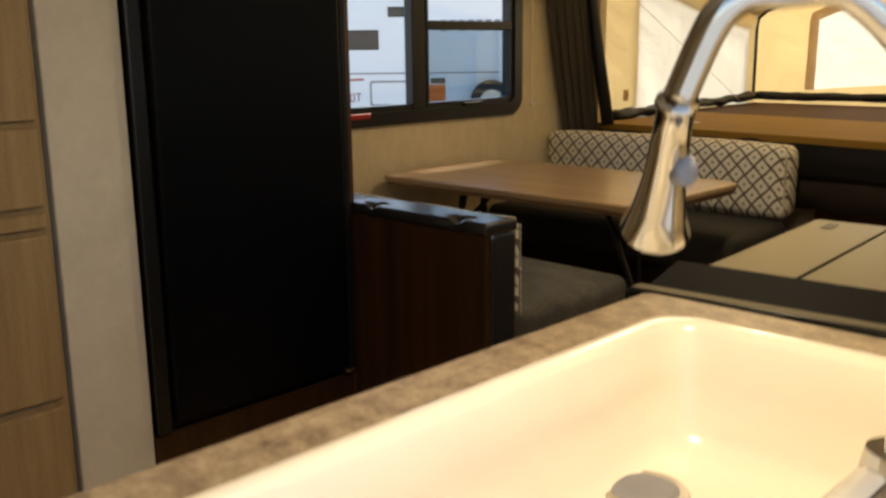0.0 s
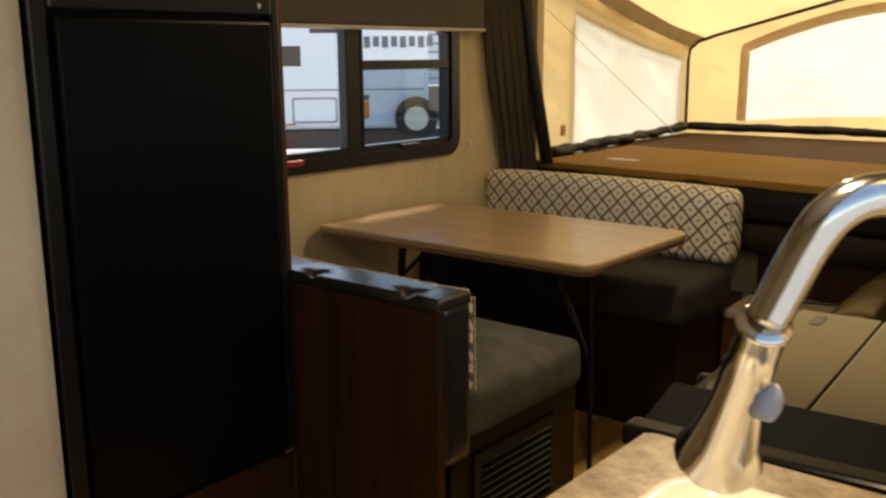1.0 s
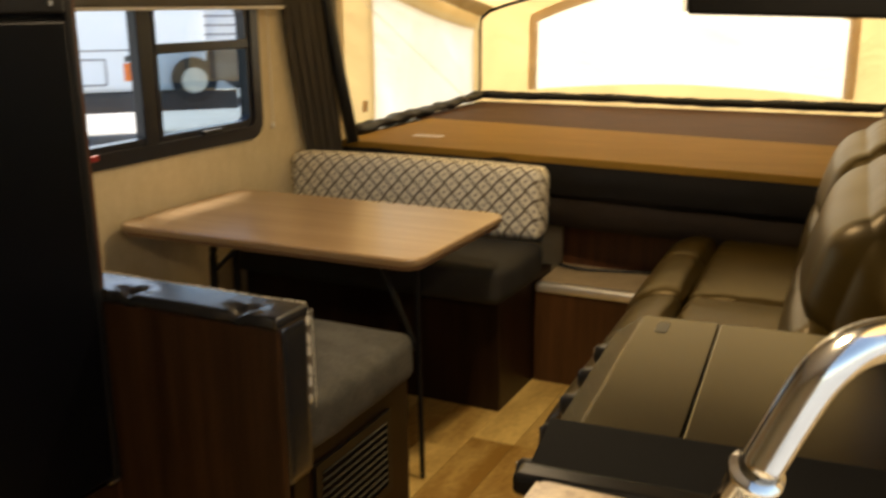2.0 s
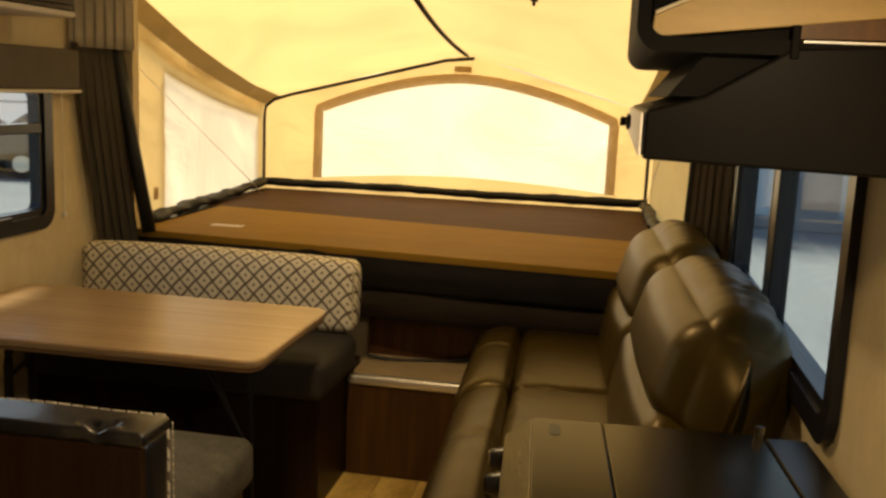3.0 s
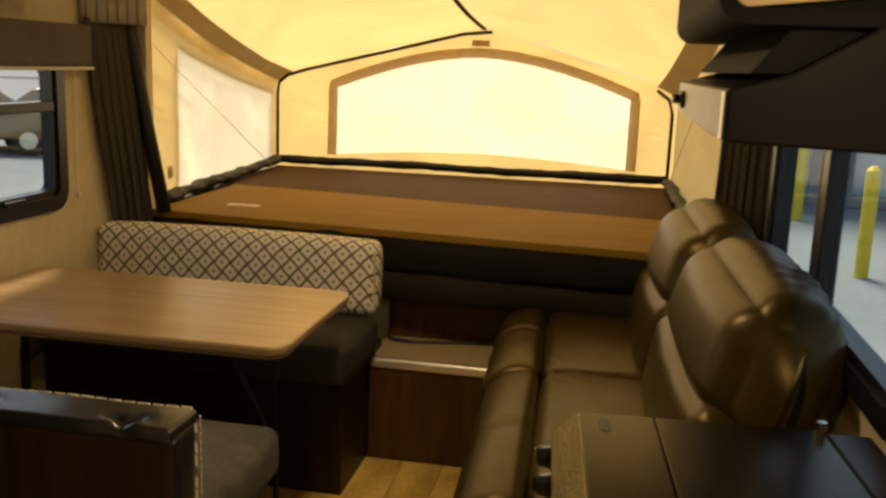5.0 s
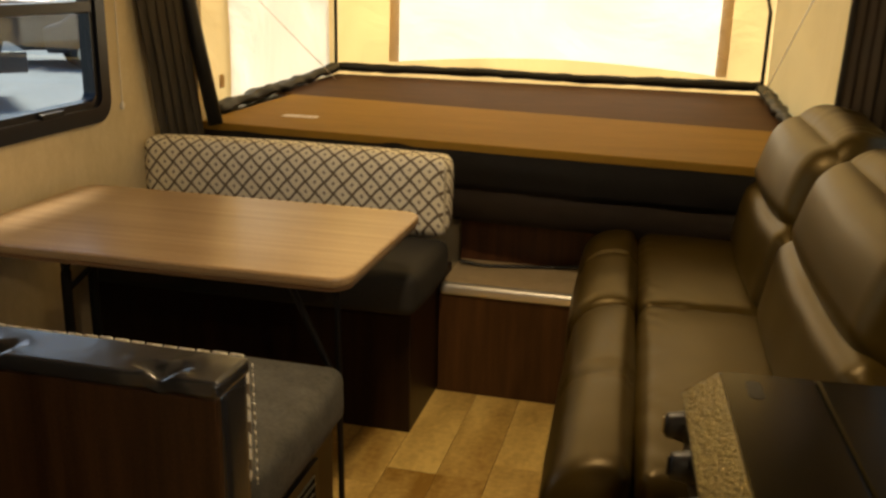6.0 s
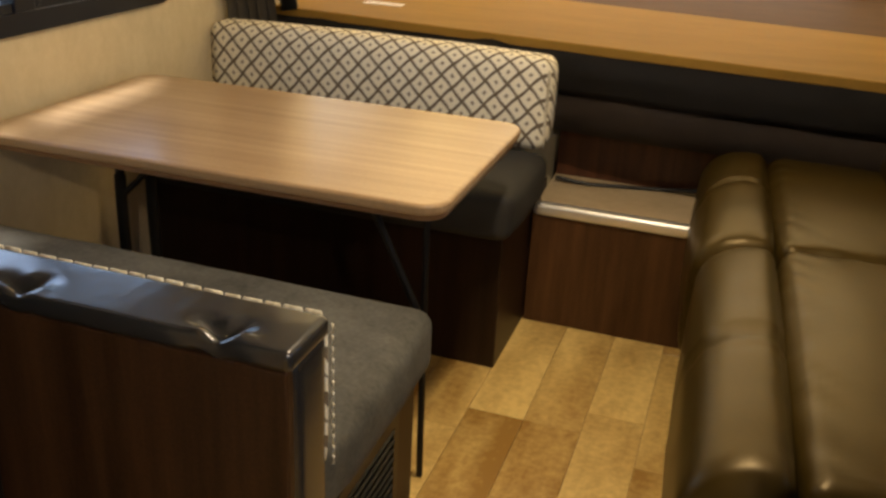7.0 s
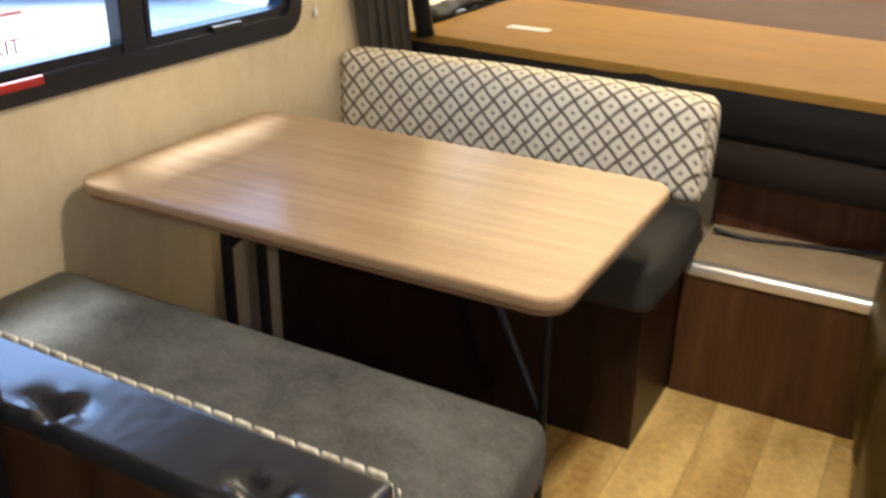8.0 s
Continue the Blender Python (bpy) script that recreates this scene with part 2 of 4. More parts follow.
M = {
    "wallboard": surface("wallboard", (0.50, 0.400, 0.235), (0.64, 0.535, 0.345), 0.7, scale=(16, 16, 9), fine=55, spread=0.26, bump=0.15),
    "panel": surface("panel", (0.58, 0.52, 0.42), (0.70, 0.645, 0.535), 0.65, scale=(6, 6, 6), fine=50, spread=0.2),
    # Tone kept low for the shade on the bench boxes under the table.
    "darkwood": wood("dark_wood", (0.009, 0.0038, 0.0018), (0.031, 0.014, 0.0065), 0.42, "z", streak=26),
    # Lighter copy of dark_wood, for the half wall outside that shade.
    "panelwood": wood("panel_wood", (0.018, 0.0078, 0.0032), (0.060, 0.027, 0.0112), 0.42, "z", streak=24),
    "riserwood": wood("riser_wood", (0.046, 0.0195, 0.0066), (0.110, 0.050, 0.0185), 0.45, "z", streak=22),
    "redwood": wood("trim_wood", (0.05, 0.018, 0.008), (0.11, 0.043, 0.019), 0.4, "z"),
    "lightwood": wood("light_wood", (0.26, 0.170, 0.080), (0.40, 0.280, 0.145), 0.5, "z", streak=30),
    "oak": wood("oak_laminate", (0.29, 0.180, 0.088), (0.46, 0.315, 0.172), 0.34, "x", coat=0.28, spread=0.2, streak=42),
    "oakedge": wood("oak_edge", (0.16, 0.09, 0.045), (0.26, 0.15, 0.075), 0.3, "x"),
    "plank": surface("floor_plank", (0.33, 0.175, 0.036), (0.84, 0.60, 0.21), 0.34, scale=(6.5, 2.0, 8), fine=45, spread=0.17, bump=0.06, random_piece=0.30),
    "joint": surface("floor_joint", (0.38, 0.235, 0.085), (0.46, 0.30, 0.12), 0.7),
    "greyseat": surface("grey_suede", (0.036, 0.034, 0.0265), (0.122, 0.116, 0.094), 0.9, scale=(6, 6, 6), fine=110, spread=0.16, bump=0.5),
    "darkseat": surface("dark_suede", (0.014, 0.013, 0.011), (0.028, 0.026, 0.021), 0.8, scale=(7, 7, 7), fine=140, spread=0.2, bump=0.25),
    "vinyl": surface("black_vinyl", (0.016, 0.016, 0.0165), (0.026, 0.0257, 0.0255), 0.25, spec=1.0, scale=(12, 12, 12), fine=300, bump=0.2, bump_dist=0.0012, spread=0.25),
    # Golden specular tint puts the warm light's colour into the leather's highlights.
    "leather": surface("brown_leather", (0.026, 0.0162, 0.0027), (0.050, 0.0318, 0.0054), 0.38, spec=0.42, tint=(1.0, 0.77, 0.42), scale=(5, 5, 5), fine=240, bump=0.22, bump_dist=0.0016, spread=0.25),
    "blackplastic": surface("black_plastic", (0.006, 0.006, 0.0065), (0.011, 0.011, 0.0115), 0.34, spec=0.35, scale=(6, 6, 6), fine=120, bump=0.05, spread=0.25),
    "fridgeblack": surface("fridge_black", (0.0022, 0.0024, 0.0034), (0.0036, 0.0039, 0.0052), 0.35, spec=0.13, scale=(5, 5, 5), fine=200, bump=0.04, spread=0.25),
    "frameblack": surface("window_frame_black", (0.0045, 0.005, 0.0085), (0.0085, 0.0095, 0.015), 0.30, spec=0.4, scale=(6, 6, 6), fine=90, bump=0.05, spread=0.25),
    # Bronze tone colours its reflections yellow, standing in for the tent's light.
    "stoveleaf": surface("stove_leaf", (0.024, 0.0168, 0.0020), (0.038, 0.027, 0.0034), 0.22, metal=1.0, spec=0.2, scale=(6, 6, 6), fine=260, bump=0.12, bump_dist=0.0008, spread=0.25),
    # Lighter tone for the lip: the tent's light on it is in the colour.
    "stovelit": surface("stove_cover_lit", (0.10, 0.073, 0.018), (0.17, 0.125, 0.034), 0.20, metal=0.9, scale=(150, 150, 150), fine=380, bump=1.0, bump_dist=0.005, detail=2.0, spread=0.25),
    "counter": surface("stone_laminate", (0.085, 0.056, 0.034), (0.46, 0.365, 0.24), 0.35, scale=(34, 34, 34), fine=150, bump=0.02, spread=0.2, detail=9),
    "sink": surface("cream_sink", (0.80, 0.75, 0.62), (0.86, 0.81, 0.69), 0.22, scale=(4, 4, 4), fine=30, bump=0.0, spread=0.3, coat=0.3),
    "chrome": surface("brushed_nickel", (0.56, 0.54, 0.50), (0.68, 0.66, 0.61), 0.16, metal=1.0, scale=(9, 9, 9), fine=120, bump=0.02, spread=0.3),
    "steel": surface("edge_metal", (0.62, 0.60, 0.56), (0.80, 0.78, 0.73), 0.28, metal=1.0, scale=(20, 2, 2), fine=120, bump=0.02, spread=0.3),
    "tread": surface("step_vinyl", (0.40, 0.30, 0.17), (0.56, 0.44, 0.27), 0.55, scale=(16, 16, 16), fine=90, spread=0.2),
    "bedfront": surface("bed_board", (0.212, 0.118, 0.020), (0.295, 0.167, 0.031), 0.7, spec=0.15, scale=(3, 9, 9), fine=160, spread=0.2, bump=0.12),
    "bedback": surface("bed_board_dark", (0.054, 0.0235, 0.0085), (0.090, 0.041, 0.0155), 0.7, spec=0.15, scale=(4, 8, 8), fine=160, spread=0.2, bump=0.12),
    "darkcloth": surface("dark_cloth", (0.012, 0.010, 0.009), (0.026, 0.022, 0.018), 0.8, scale=(9, 9, 9), fine=160, spread=0.25, bump=0.2),
    "browncloth": surface("brown_cloth", (0.030, 0.020, 0.013), (0.052, 0.036, 0.025), 0.85, scale=(9, 9, 9), fine=160, spread=0.25, bump=0.2),
    "curtain": surface("curtain_cloth", (0.062, 0.052, 0.039), (0.115, 0.098, 0.076), 0.9, scale=(24, 24, 1.5), fine=200, spread=0.2, bump=0.2),
    "valance": surface("valance_cloth", (0.085, 0.070, 0.050), (0.12, 0.10, 0.074), 0.85, scale=(9, 9, 9), fine=200, spread=0.2, bump=0.2),
    "white": surface("white_plastic", (0.72, 0.70, 0.66), (0.80, 0.78, 0.74), 0.4, scale=(5, 5, 5), bump=0.03),
    "greycanvas": sheer("grey_canvas", (0.30, 0.25, 0.18), (0.36, 0.28, 0.165), 0.40, 5),
    "canvas": sheer("tan_canvas", (0.66, 0.50, 0.27), (0.93, 0.66, 0.28), 0.39, 2.2),
    "roofcanvas": sheer("roof_canvas", (0.66, 0.50, 0.27), (0.93, 0.68, 0.31), 0.29, 1.6),
    "screen": sheer("window_vinyl", (0.80, 0.72, 0.58), (0.97, 0.87, 0.66), 0.52, 2.0),
    "seam": sheer("seam_tape", (0.55, 0.44, 0.30), (0.80, 0.63, 0.40), 0.5, 6),
    "lattice": lattice_fabric("lattice_cloth"),
    "piping": surface("cream_piping", (0.45, 0.40, 0.28), (0.78, 0.73, 0.58), 0.7, scale=(45, 4, 4), fine=90, spread=0.08),
    "nosing": surface("bright_aluminium", (0.80, 0.79, 0.76), (0.90, 0.89, 0.86), 0.32, metal=0.75, scale=(30, 3, 3), fine=120, bump=0.05, spread=0.3),
    "flap": surface("black_flap", (0.005, 0.005, 0.005), (0.011, 0.0105, 0.010), 0.5, spec=0.3, scale=(12, 12, 12), fine=200, bump=0.3, spread=0.25),
    "glossblack": surface("gloss_black", (0.0025, 0.0025, 0.0028), (0.005, 0.005, 0.0055), 0.20, spec=0.2, scale=(6, 6, 6), fine=160, bump=0.03, spread=0.25),
    "matteblack": surface("matt_black", (0.0022, 0.0022, 0.0023), (0.004, 0.004, 0.0042), 0.65, spec=0.08, scale=(6, 6, 6), fine=160, bump=0.08, spread=0.25),
    "hoodblack": surface("hood_black", (0.0018, 0.0017, 0.0016), (0.0032, 0.003, 0.0028), 0.42, spec=0.08, scale=(6, 6, 6), fine=160, bump=0.05, spread=0.25),
    "shelftan": surface("shelf_tan", (0.30, 0.205, 0.085), (0.40, 0.285, 0.125), 0.5, scale=(4, 30, 30), fine=120, bump=0.04, spread=0.25),
    "pinkprint": surface("pink_print", (0.66, 0.30, 0.28), (0.72, 0.36, 0.33), 0.6, bump=0),
    "glass": clear_glass("window_glass"),
    "tinted": clear_glass("tinted_glass", (0.62, 0.70, 0.75), 0.07),
    "asphalt": surface("lot_concrete", (0.175, 0.185, 0.195), (0.26, 0.27, 0.28), 0.85, scale=(0.5, 0.5, 0.5), fine=14, spread=0.2, bump=0.1),
    "paintwhite": surface("white_gelcoat", (0.82, 0.84, 0.85), (0.88, 0.89, 0.90), 0.3, scale=(1, 1, 1), fine=6, spread=0.3, bump=0.0),
    "tyre": surface("tyre_rubber", (0.015, 0.015, 0.016), (0.03, 0.03, 0.03), 0.8, scale=(8, 8, 8)),
    "darkpaint": surface("dark_paint", (0.02, 0.022, 0.026), (0.035, 0.037, 0.042), 0.3, scale=(2, 2, 2), bump=0),
    "shedwall": surface("blue_cladding", (0.50, 0.58, 0.64), (0.60, 0.68, 0.74), 0.6, scale=(1, 1, 6), fine=8, spread=0.25),
    "greypaint": surface("grey_paint", (0.20, 0.20, 0.22), (0.27, 0.27, 0.29), 0.6, scale=(2, 2, 2), fine=12),
    "yellow": surface("yellow_paint", (0.70, 0.48, 0.03), (0.82, 0.58, 0.05), 0.45, scale=(3, 3, 3), fine=20),
    "orange": surface("orange_lens", (0.75, 0.14, 0.02), (0.85, 0.2, 0.03), 0.25, bump=0),
    "red": surface("red_plastic", (0.28, 0.012, 0.012), (0.36, 0.016, 0.014), 0.4, bump=0.02),
    "inktext": surface("grey_print", (0.10, 0.14, 0.16), (0.14, 0.18, 0.20), 0.6, bump=0),
    "roadpaint": surface("road_paint", (0.65, 0.65, 0.63), (0.75, 0.75, 0.73), 0.7, scale=(3, 3, 3), fine=20),
    "ceiling": surface("ceiling_board", (0.72, 0.68, 0.60), (0.80, 0.76, 0.68), 0.7, scale=(5, 5, 5)),
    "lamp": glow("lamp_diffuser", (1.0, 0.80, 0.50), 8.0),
}


# ---- building blocks ----
def part(name, bm, material, parent=None, label="", smooth=False):
    me = bpy.data.meshes.new(name)
    bm.normal_update()
    bm.to_mesh(me)
    bm.free()
    me.materials.append(M[material] if isinstance(material, str) else material)
    if smooth:
        for p in me.polygons:
            p.use_smooth = True
    ob = new(name, me)
    if parent is not None:
        ob.parent = parent
    if label:
        ob["label"] = label
    return ob


def thing(name, label, category, at=(0, 0, 0), group="", kind=""):
    e = new(name)
    e.location = at
    e.empty_display_size = 0.05
    return tagged(e, label, category, group, kind)


def box(x0, x1, y0, y1, z0, z1, bevel=0.0, seg=2, bm=None):
    own = bmesh.new()
    bmesh.ops.create_cube(own, size=1)
    for v in own.verts:
        v.co = Vector((x0 + (v.co.x + .5) * (x1 - x0), y0 + (v.co.y + .5) * (y1 - y0), z0 + (v.co.z + .5) * (z1 - z0)))
    if bevel:
        bmesh.ops.bevel(own, geom=list(own.edges), offset=bevel, segments=seg, profile=0.5, affect='EDGES')
    return own if bm is None else add_to(bm, own)


def add_to(bm, own):
    me = bpy.data.meshes.new("tmp")
    own.to_mesh(me)
    own.free()
    bm.from_mesh(me)
    bpy.data.meshes.remove(me)
    return bm


def cyl(p0, p1, r0, r1=None, seg=16, caps=True, bm=None):
    own = bmesh.new()
    p0, p1 = Vector(p0), Vector(p1)
    d = p1 - p0
    bmesh.ops.create_cone(own, cap_ends=caps, segments=seg, radius1=r0, radius2=r0 if r1 is None else r1, depth=d.length)
    m = Matrix.Translation((p0 + p1) / 2) @ d.to_track_quat('Z', 'Y').to_matrix().to_4x4()
    bmesh.ops.transform(own, matrix=m, verts=own.verts)
    return own if bm is None else add_to(bm, own)


def tube(points, radius, seg=10, bm=None, wobble=0.0, closed_ends=True):
    """A swept round section along points; radius: a number or one for each point."""
    own = bmesh.new()
    pts = [Vector(p) for p in points]
    rings = []
    up = Vector((0, 0, 1))
    for i, p in enumerate(pts):
        d = (pts[min(i + 1, len(pts) - 1)] - pts[max(i - 1, 0)]).normalized()
        side = d.cross(up)
        if side.length < 0.1:
            side = d.cross(Vector((0, 1, 0)))
        side.normalize()
        top = side.cross(d)
        r = radius[i] if isinstance(radius, (list, tuple)) else radius
        ring = []
        for k in range(seg):
            a = 2 * math.pi * k / seg
            rr = r * (1 + wobble * noise.noise(p * 14 + Vector((math.cos(a), math.sin(a), 0)) * 1.3))
            ring.append(own.verts.new(p + side * math.cos(a) * rr + top * math.sin(a) * rr))
        rings.append(ring)
    for a, b in zip(rings, rings[1:]):
        for k in range(seg):
            own.faces.new((a[k], a[(k + 1) % seg], b[(k + 1) % seg], b[k]))
    if closed_ends:
        own.faces.new(list(reversed(rings[0])))
        own.faces.new(rings[-1])
    return own if bm is None else add_to(bm, own)


def curve_points(ctrl, n=8):
    """A Catmull-Rom line through the control points."""
    c = [Vector(p) for p in ctrl]
    c = [c[0] * 2 - c[1]] + c + [c[-1] * 2 - c[-2]]
    out = []
    for i in range(1, len(c) - 2):
        for k in range(n):
            t = k / n
            a, b, d, e = c[i - 1], c[i], c[i + 1], c[i + 2]
            out.append(0.5 * ((2 * b) + (d - a) * t + (2 * a - 5 * b + 4 * d - e) * t * t + (3 * b - a - 3 * d + e) * t ** 3))
    out.append(c[-2])
    return out


def padded(x0, x1, y0, y1, z0, z1, r=0.03, puff=0.01, n=10,  crease=0.0, seed=0.0, freq=6.0):
    """A stuffed block: rounded edges, faces that swell a little, uneven surface."""
    own = bmesh.new()
    bmesh.ops.create_cube(own, size=2)
    cuts = n if isinstance(n, tuple) else (n, n, n)
    for k in range(3):
        along = [e for e in own.edges if abs(e.verts[0].co[k] - e.verts[1].co[k]) > 1e-5]
        bmesh.ops.subdivide_edges(own, edges=along, cuts=cuts[k], use_grid_fill=True)
    c = Vector(((x0 + x1) / 2, (y0 + y1) / 2, (z0 + z1) / 2))
    h = Vector(((x1 - x0) / 2, (y1 - y0) / 2, (z1 - z0) / 2))
    for v in own.verts:
        q = v.co.copy()
        bulge = [(1 - q[(k + 1) % 3] ** 2) * (1 - q[(k + 2) % 3] ** 2) for k in range(3)]
        # denser rows near the edges
        q = Vector([math.copysign(abs(a) ** 0.7, a) for a in q])
        p = Vector((q.x * h.x, q.y * h.y, q.z * h.z))
        core = Vector([max(-h[k] + r, min(h[k] - r, p[k])) for k in range(3)])
        d = p - core
        if d.length > 1e-6:
            over = d.normalized() * r if max(abs(d[k]) for k in range(3)) > r * 0.999 else d
            p = core + over
        for k in range(3):
            if abs(abs(v.co[k]) - 1) < 1e-4:
                p[k] += math.copysign(puff * bulge[k], v.co[k])
        if crease:
            nn = noise.noise((p + c) * freq + Vector((seed, seed * 2, 0)))
            p += p.normalized() * nn * crease
        v.co = c + p
    return own


def patch(f, nu, nv, u0=0.0, u1=1.0, v0=0.0, v1=1.0, ripple=0.0, offset=0.0, thick=0.0, freq=3.0):
    """A sheet over f(u, v), with ripples; offset moves it along its normal."""
    own = bmesh.new()
    g = []
    for j in range(nv + 1):
        row = []
        for i in range(nu + 1):
            u, v = u0 + (u1 - u0) * i / nu, v0 + (v1 - v0) * j / nv
            p = Vector(f(u, v))
            e = 1e-3
            nrm = (Vector(f(u + e, v)) - p).cross(Vector(f(u, v + e)) - p)
            nrm = nrm.normalized() if nrm.length > 1e-12 else Vector((0, 0, 1))
            p = p + nrm * (offset + ripple * noise.noise(p * freq))
            row.append(own.verts.new(p))
        g.append(row)
    for j in range(nv):
        for i in range(nu):
            own.faces.new((g[j][i], g[j][i + 1], g[j + 1][i + 1], g[j + 1][i]))
    if thick:
        bmesh.ops.solidify(own, geom=own.faces[:], thickness=thick)
    return own


def rounded_outline(x0, x1, y0, y1, r, n=8):
    pts = []
    for cx, cy, a0 in ((x1 - r, y0 + r, -90), (x1 - r, y1 - r, 0), (x0 + r, y1 - r, 90), (x0 + r, y0 + r, 180)):
        for k in range(n + 1):
            a = radians(a0 + 90 * k / n)
            pts.append((cx + r * math.cos(a), cy + r * math.sin(a)))
    return pts


def slab(outline, z0, z1, bevel=0.0, seg=3):
    """A plate from a 2D outline in x, y."""
    own = bmesh.new()
    f = own.faces.new([own.verts.new((x, y, z0)) for x, y in outline])
    r = bmesh.ops.extrude_face_region(own, geom=[f])
    bmesh.ops.translate(own, vec=(0, 0, z1 - z0), verts=[g for g in r["geom"] if isinstance(g, bmesh.types.BMVert)])
    bmesh.ops.recalc_face_normals(own, faces=own.faces[:])
    if bevel:
        es = [e for e in own.edges if abs(e.verts[0].co.z - e.verts[1].co.z) < 1e-6]
        bmesh.ops.bevel(own, geom=es, offset=bevel, segments=seg, profile=0.5, affect='EDGES')
    return own


def ring_frame(outer, inner, d0, d1, to3):
    """A frame between two outlines with as many points each; to3(a, b, d) gives the place."""
    own = bmesh.new()
    n = len(outer)
    vs = [[own.verts.new(to3(*p, d)) for p in o] for d in (d0, d1) for o in (outer, inner)]
    o0, i0, o1, i1 = vs
    for k in range(n):
        j = (k + 1) % n
        own.faces.new((o0[k], o0[j], i0[j], i0[k]))
        own.faces.new((o1[j], o1[k], i1[k], i1[j]))
        own.faces.new((o0[j], o0[k], o1[k], o1[j]))
        own.faces.new((i0[k], i0[j], i1[j], i1[k]))
    bmesh.ops.recalc_face_normals(own, faces=own.faces[:])
    return own


def moved(bm, m):
    bmesh.ops.transform(bm, matrix=m, verts=bm.verts)
    return bm


# ---- the shell ----
XL, XR, YF, YB, ZC = -1.10, 1.34, 3.28, -1.55, 1.98
WIN_L = (1.52, 2.795, 0.935, 1.47)
WIN_R = (1.30, 2.72, 0.91, 1.47)
DOOR = (-0.80, 0.36, 1.86)


def wall_with_hole(name, x0, x1, holes):
    """A long side wall with rectangular holes (y0, y1, z0, z1), in order along y."""
    bm = bmesh.new()
    y = YB
    for h in holes:
        box(x0, x1, y, h[0], 0, ZC, bm=bm)
        if h[2] > 0:
            box(x0, x1, h[0], h[1], 0, h[2], bm=bm)
        box(x0, x1, h[0], h[1], h[3], ZC, bm=bm)
        y = h[1]
    box(x0, x1, y, YF + 0.05, 0, ZC, bm=bm)
    return tagged(part(name, bm, "wallboard"), "tan textured wallboard side wall of the trailer", "wall", kind="structure")


wall_with_hole("wall_west", XL - 0.05, XL, [WIN_L])
wall_with_hole("wall_east", XR, XR + 0.05, [(DOOR[0], DOOR[1], 0, DOOR[2]), WIN_R])
tagged(part("wall_south", box(XL, XR, YB - 0.05, YB, 0, ZC), "wallboard"), "tan wallboard end wall behind the kitchen", "wall", kind="structure")
bm = bmesh.new()
box(XL, -1.02, YF, YF + 0.05, 0, ZC, bm=bm)
box(1.27, XR, YF, YF + 0.05, 0, ZC, bm=bm)
box(-1.02, 1.27, YF, YF + 0.05, 1.86, ZC, bm=bm)
box(-1.02, 1.27, YF + 0.10, YF + 0.15, 0, 0.78, bm=bm)
tagged(part("wall_north", bm, "wallboard"), "tan wallboard end wall open to the tent bed", "wall", kind="structure")
tagged(part("ceiling", box(XL - 0.05, XR + 0.05, YB - 0.05, YF + 0.05, ZC, ZC + 0.05), "ceiling"), "off-white ceiling board", "ceiling", kind="structure")
floor_ob = tagged(part("floor", box(XL - 0.05, XR + 0.05, YB - 0.05, YF + 0.15, -0.06, -0.004), "joint"), "wood-look vinyl plank floor in mixed honey tones", "floor", kind="structure")


def window_unit(name, x, inward, y0, y1, z0, z1, mull, bar, label, first="glass"):
    """A black framed window with a centre post; bar: height of a cross rail in the pane beyond the post."""
    w = thing(name, label, "window", kind="structure")
    fw = 0.045
    to3 = lambda a, b, d: (x + inward * d, a, b)
    part("window_frame", ring_frame(rounded_outline(y0 - .015, y1 + .015, z0 - .015, z1 + .015, .075), rounded_outline(y0 + fw - .01, y1 - fw + .01, z0 + fw - .01, z1 - fw + .01, .04), -0.045, 0.018, to3), "frameblack", w)
    part("window_frame", ring_frame(rounded_outline(y0 + fw - .012, y1 - fw + .012, z0 + fw - .012, z1 - fw + .012, .04), rounded_outline(y0 + fw + .012, y1 - fw - .012, z0 + fw + .012, z1 - fw - .012, .03), -0.035, 0.008, to3), "frameblack", w, "inner sash of the black window")
    xa, xb = sorted((x - inward * 0.03, x + inward * 0.014))
    part("mullion", box(xa, xb, mull - .035, mull + .035, z0 + .03, z1 - .03, .004), "frameblack", w)
    part("mullion", box(xa, xb - 0.004, mull + .042, mull + .058, z0 + .04, z1 - .04, .003), "frameblack", w)
    if bar:
        part("cross_rail", box(xa, xb - .002, mull + .05, y1 - fw, bar - .018, bar + .018, .004), "frameblack", w)
    gx = x - inward * 0.015
    pane1 = part("pane", box(gx - .002, gx + .002, y0 + .03, mull - .02, z0 + .03, z1 - .03), first, w)
    pane2 = part("pane", box(gx - .002, gx + .002, mull + .02, y1 - .03, z0 + .03, (bar or z1 - .03)), "tinted", w)
    panes = [pane1, pane2]
    if bar:
        panes.append(part("pane", box(gx - .002, gx + .002, mull + .02, y1 - .03, bar, z1 - .03), "glass", w))
    for p in panes:
        p.visible_shadow = False
    # slider latch on the lower rail
    ym = (mull + y1) / 2
    part("latch", box(*sorted((x + inward * .004, x + inward * .022)), ym - .05, ym + .06, z0 + .03, z0 + .05, .004), "blackplastic", w)
    return w


win1 = window_unit("window_1", XL, 1, *WIN_L, 2.20, 1.285, "black framed sliding window with a tinted lower pane")
part("red_latch", box(XL + .004, XL + .022, 1.82, 1.945, .950, .970, .004), "red", win1, "red emergency exit latch")
window_unit("window_2", XR, -1, *WIN_R, 2.02, None, "black framed window with a tinted sliding half", "tinted")


def text_mesh(body, size, m, material, parent, name="lettering"):
    cu = bpy.data.curves.new("lettering", 'FONT')
    cu.body, cu.size, cu.extrude = body, size, 0.0006
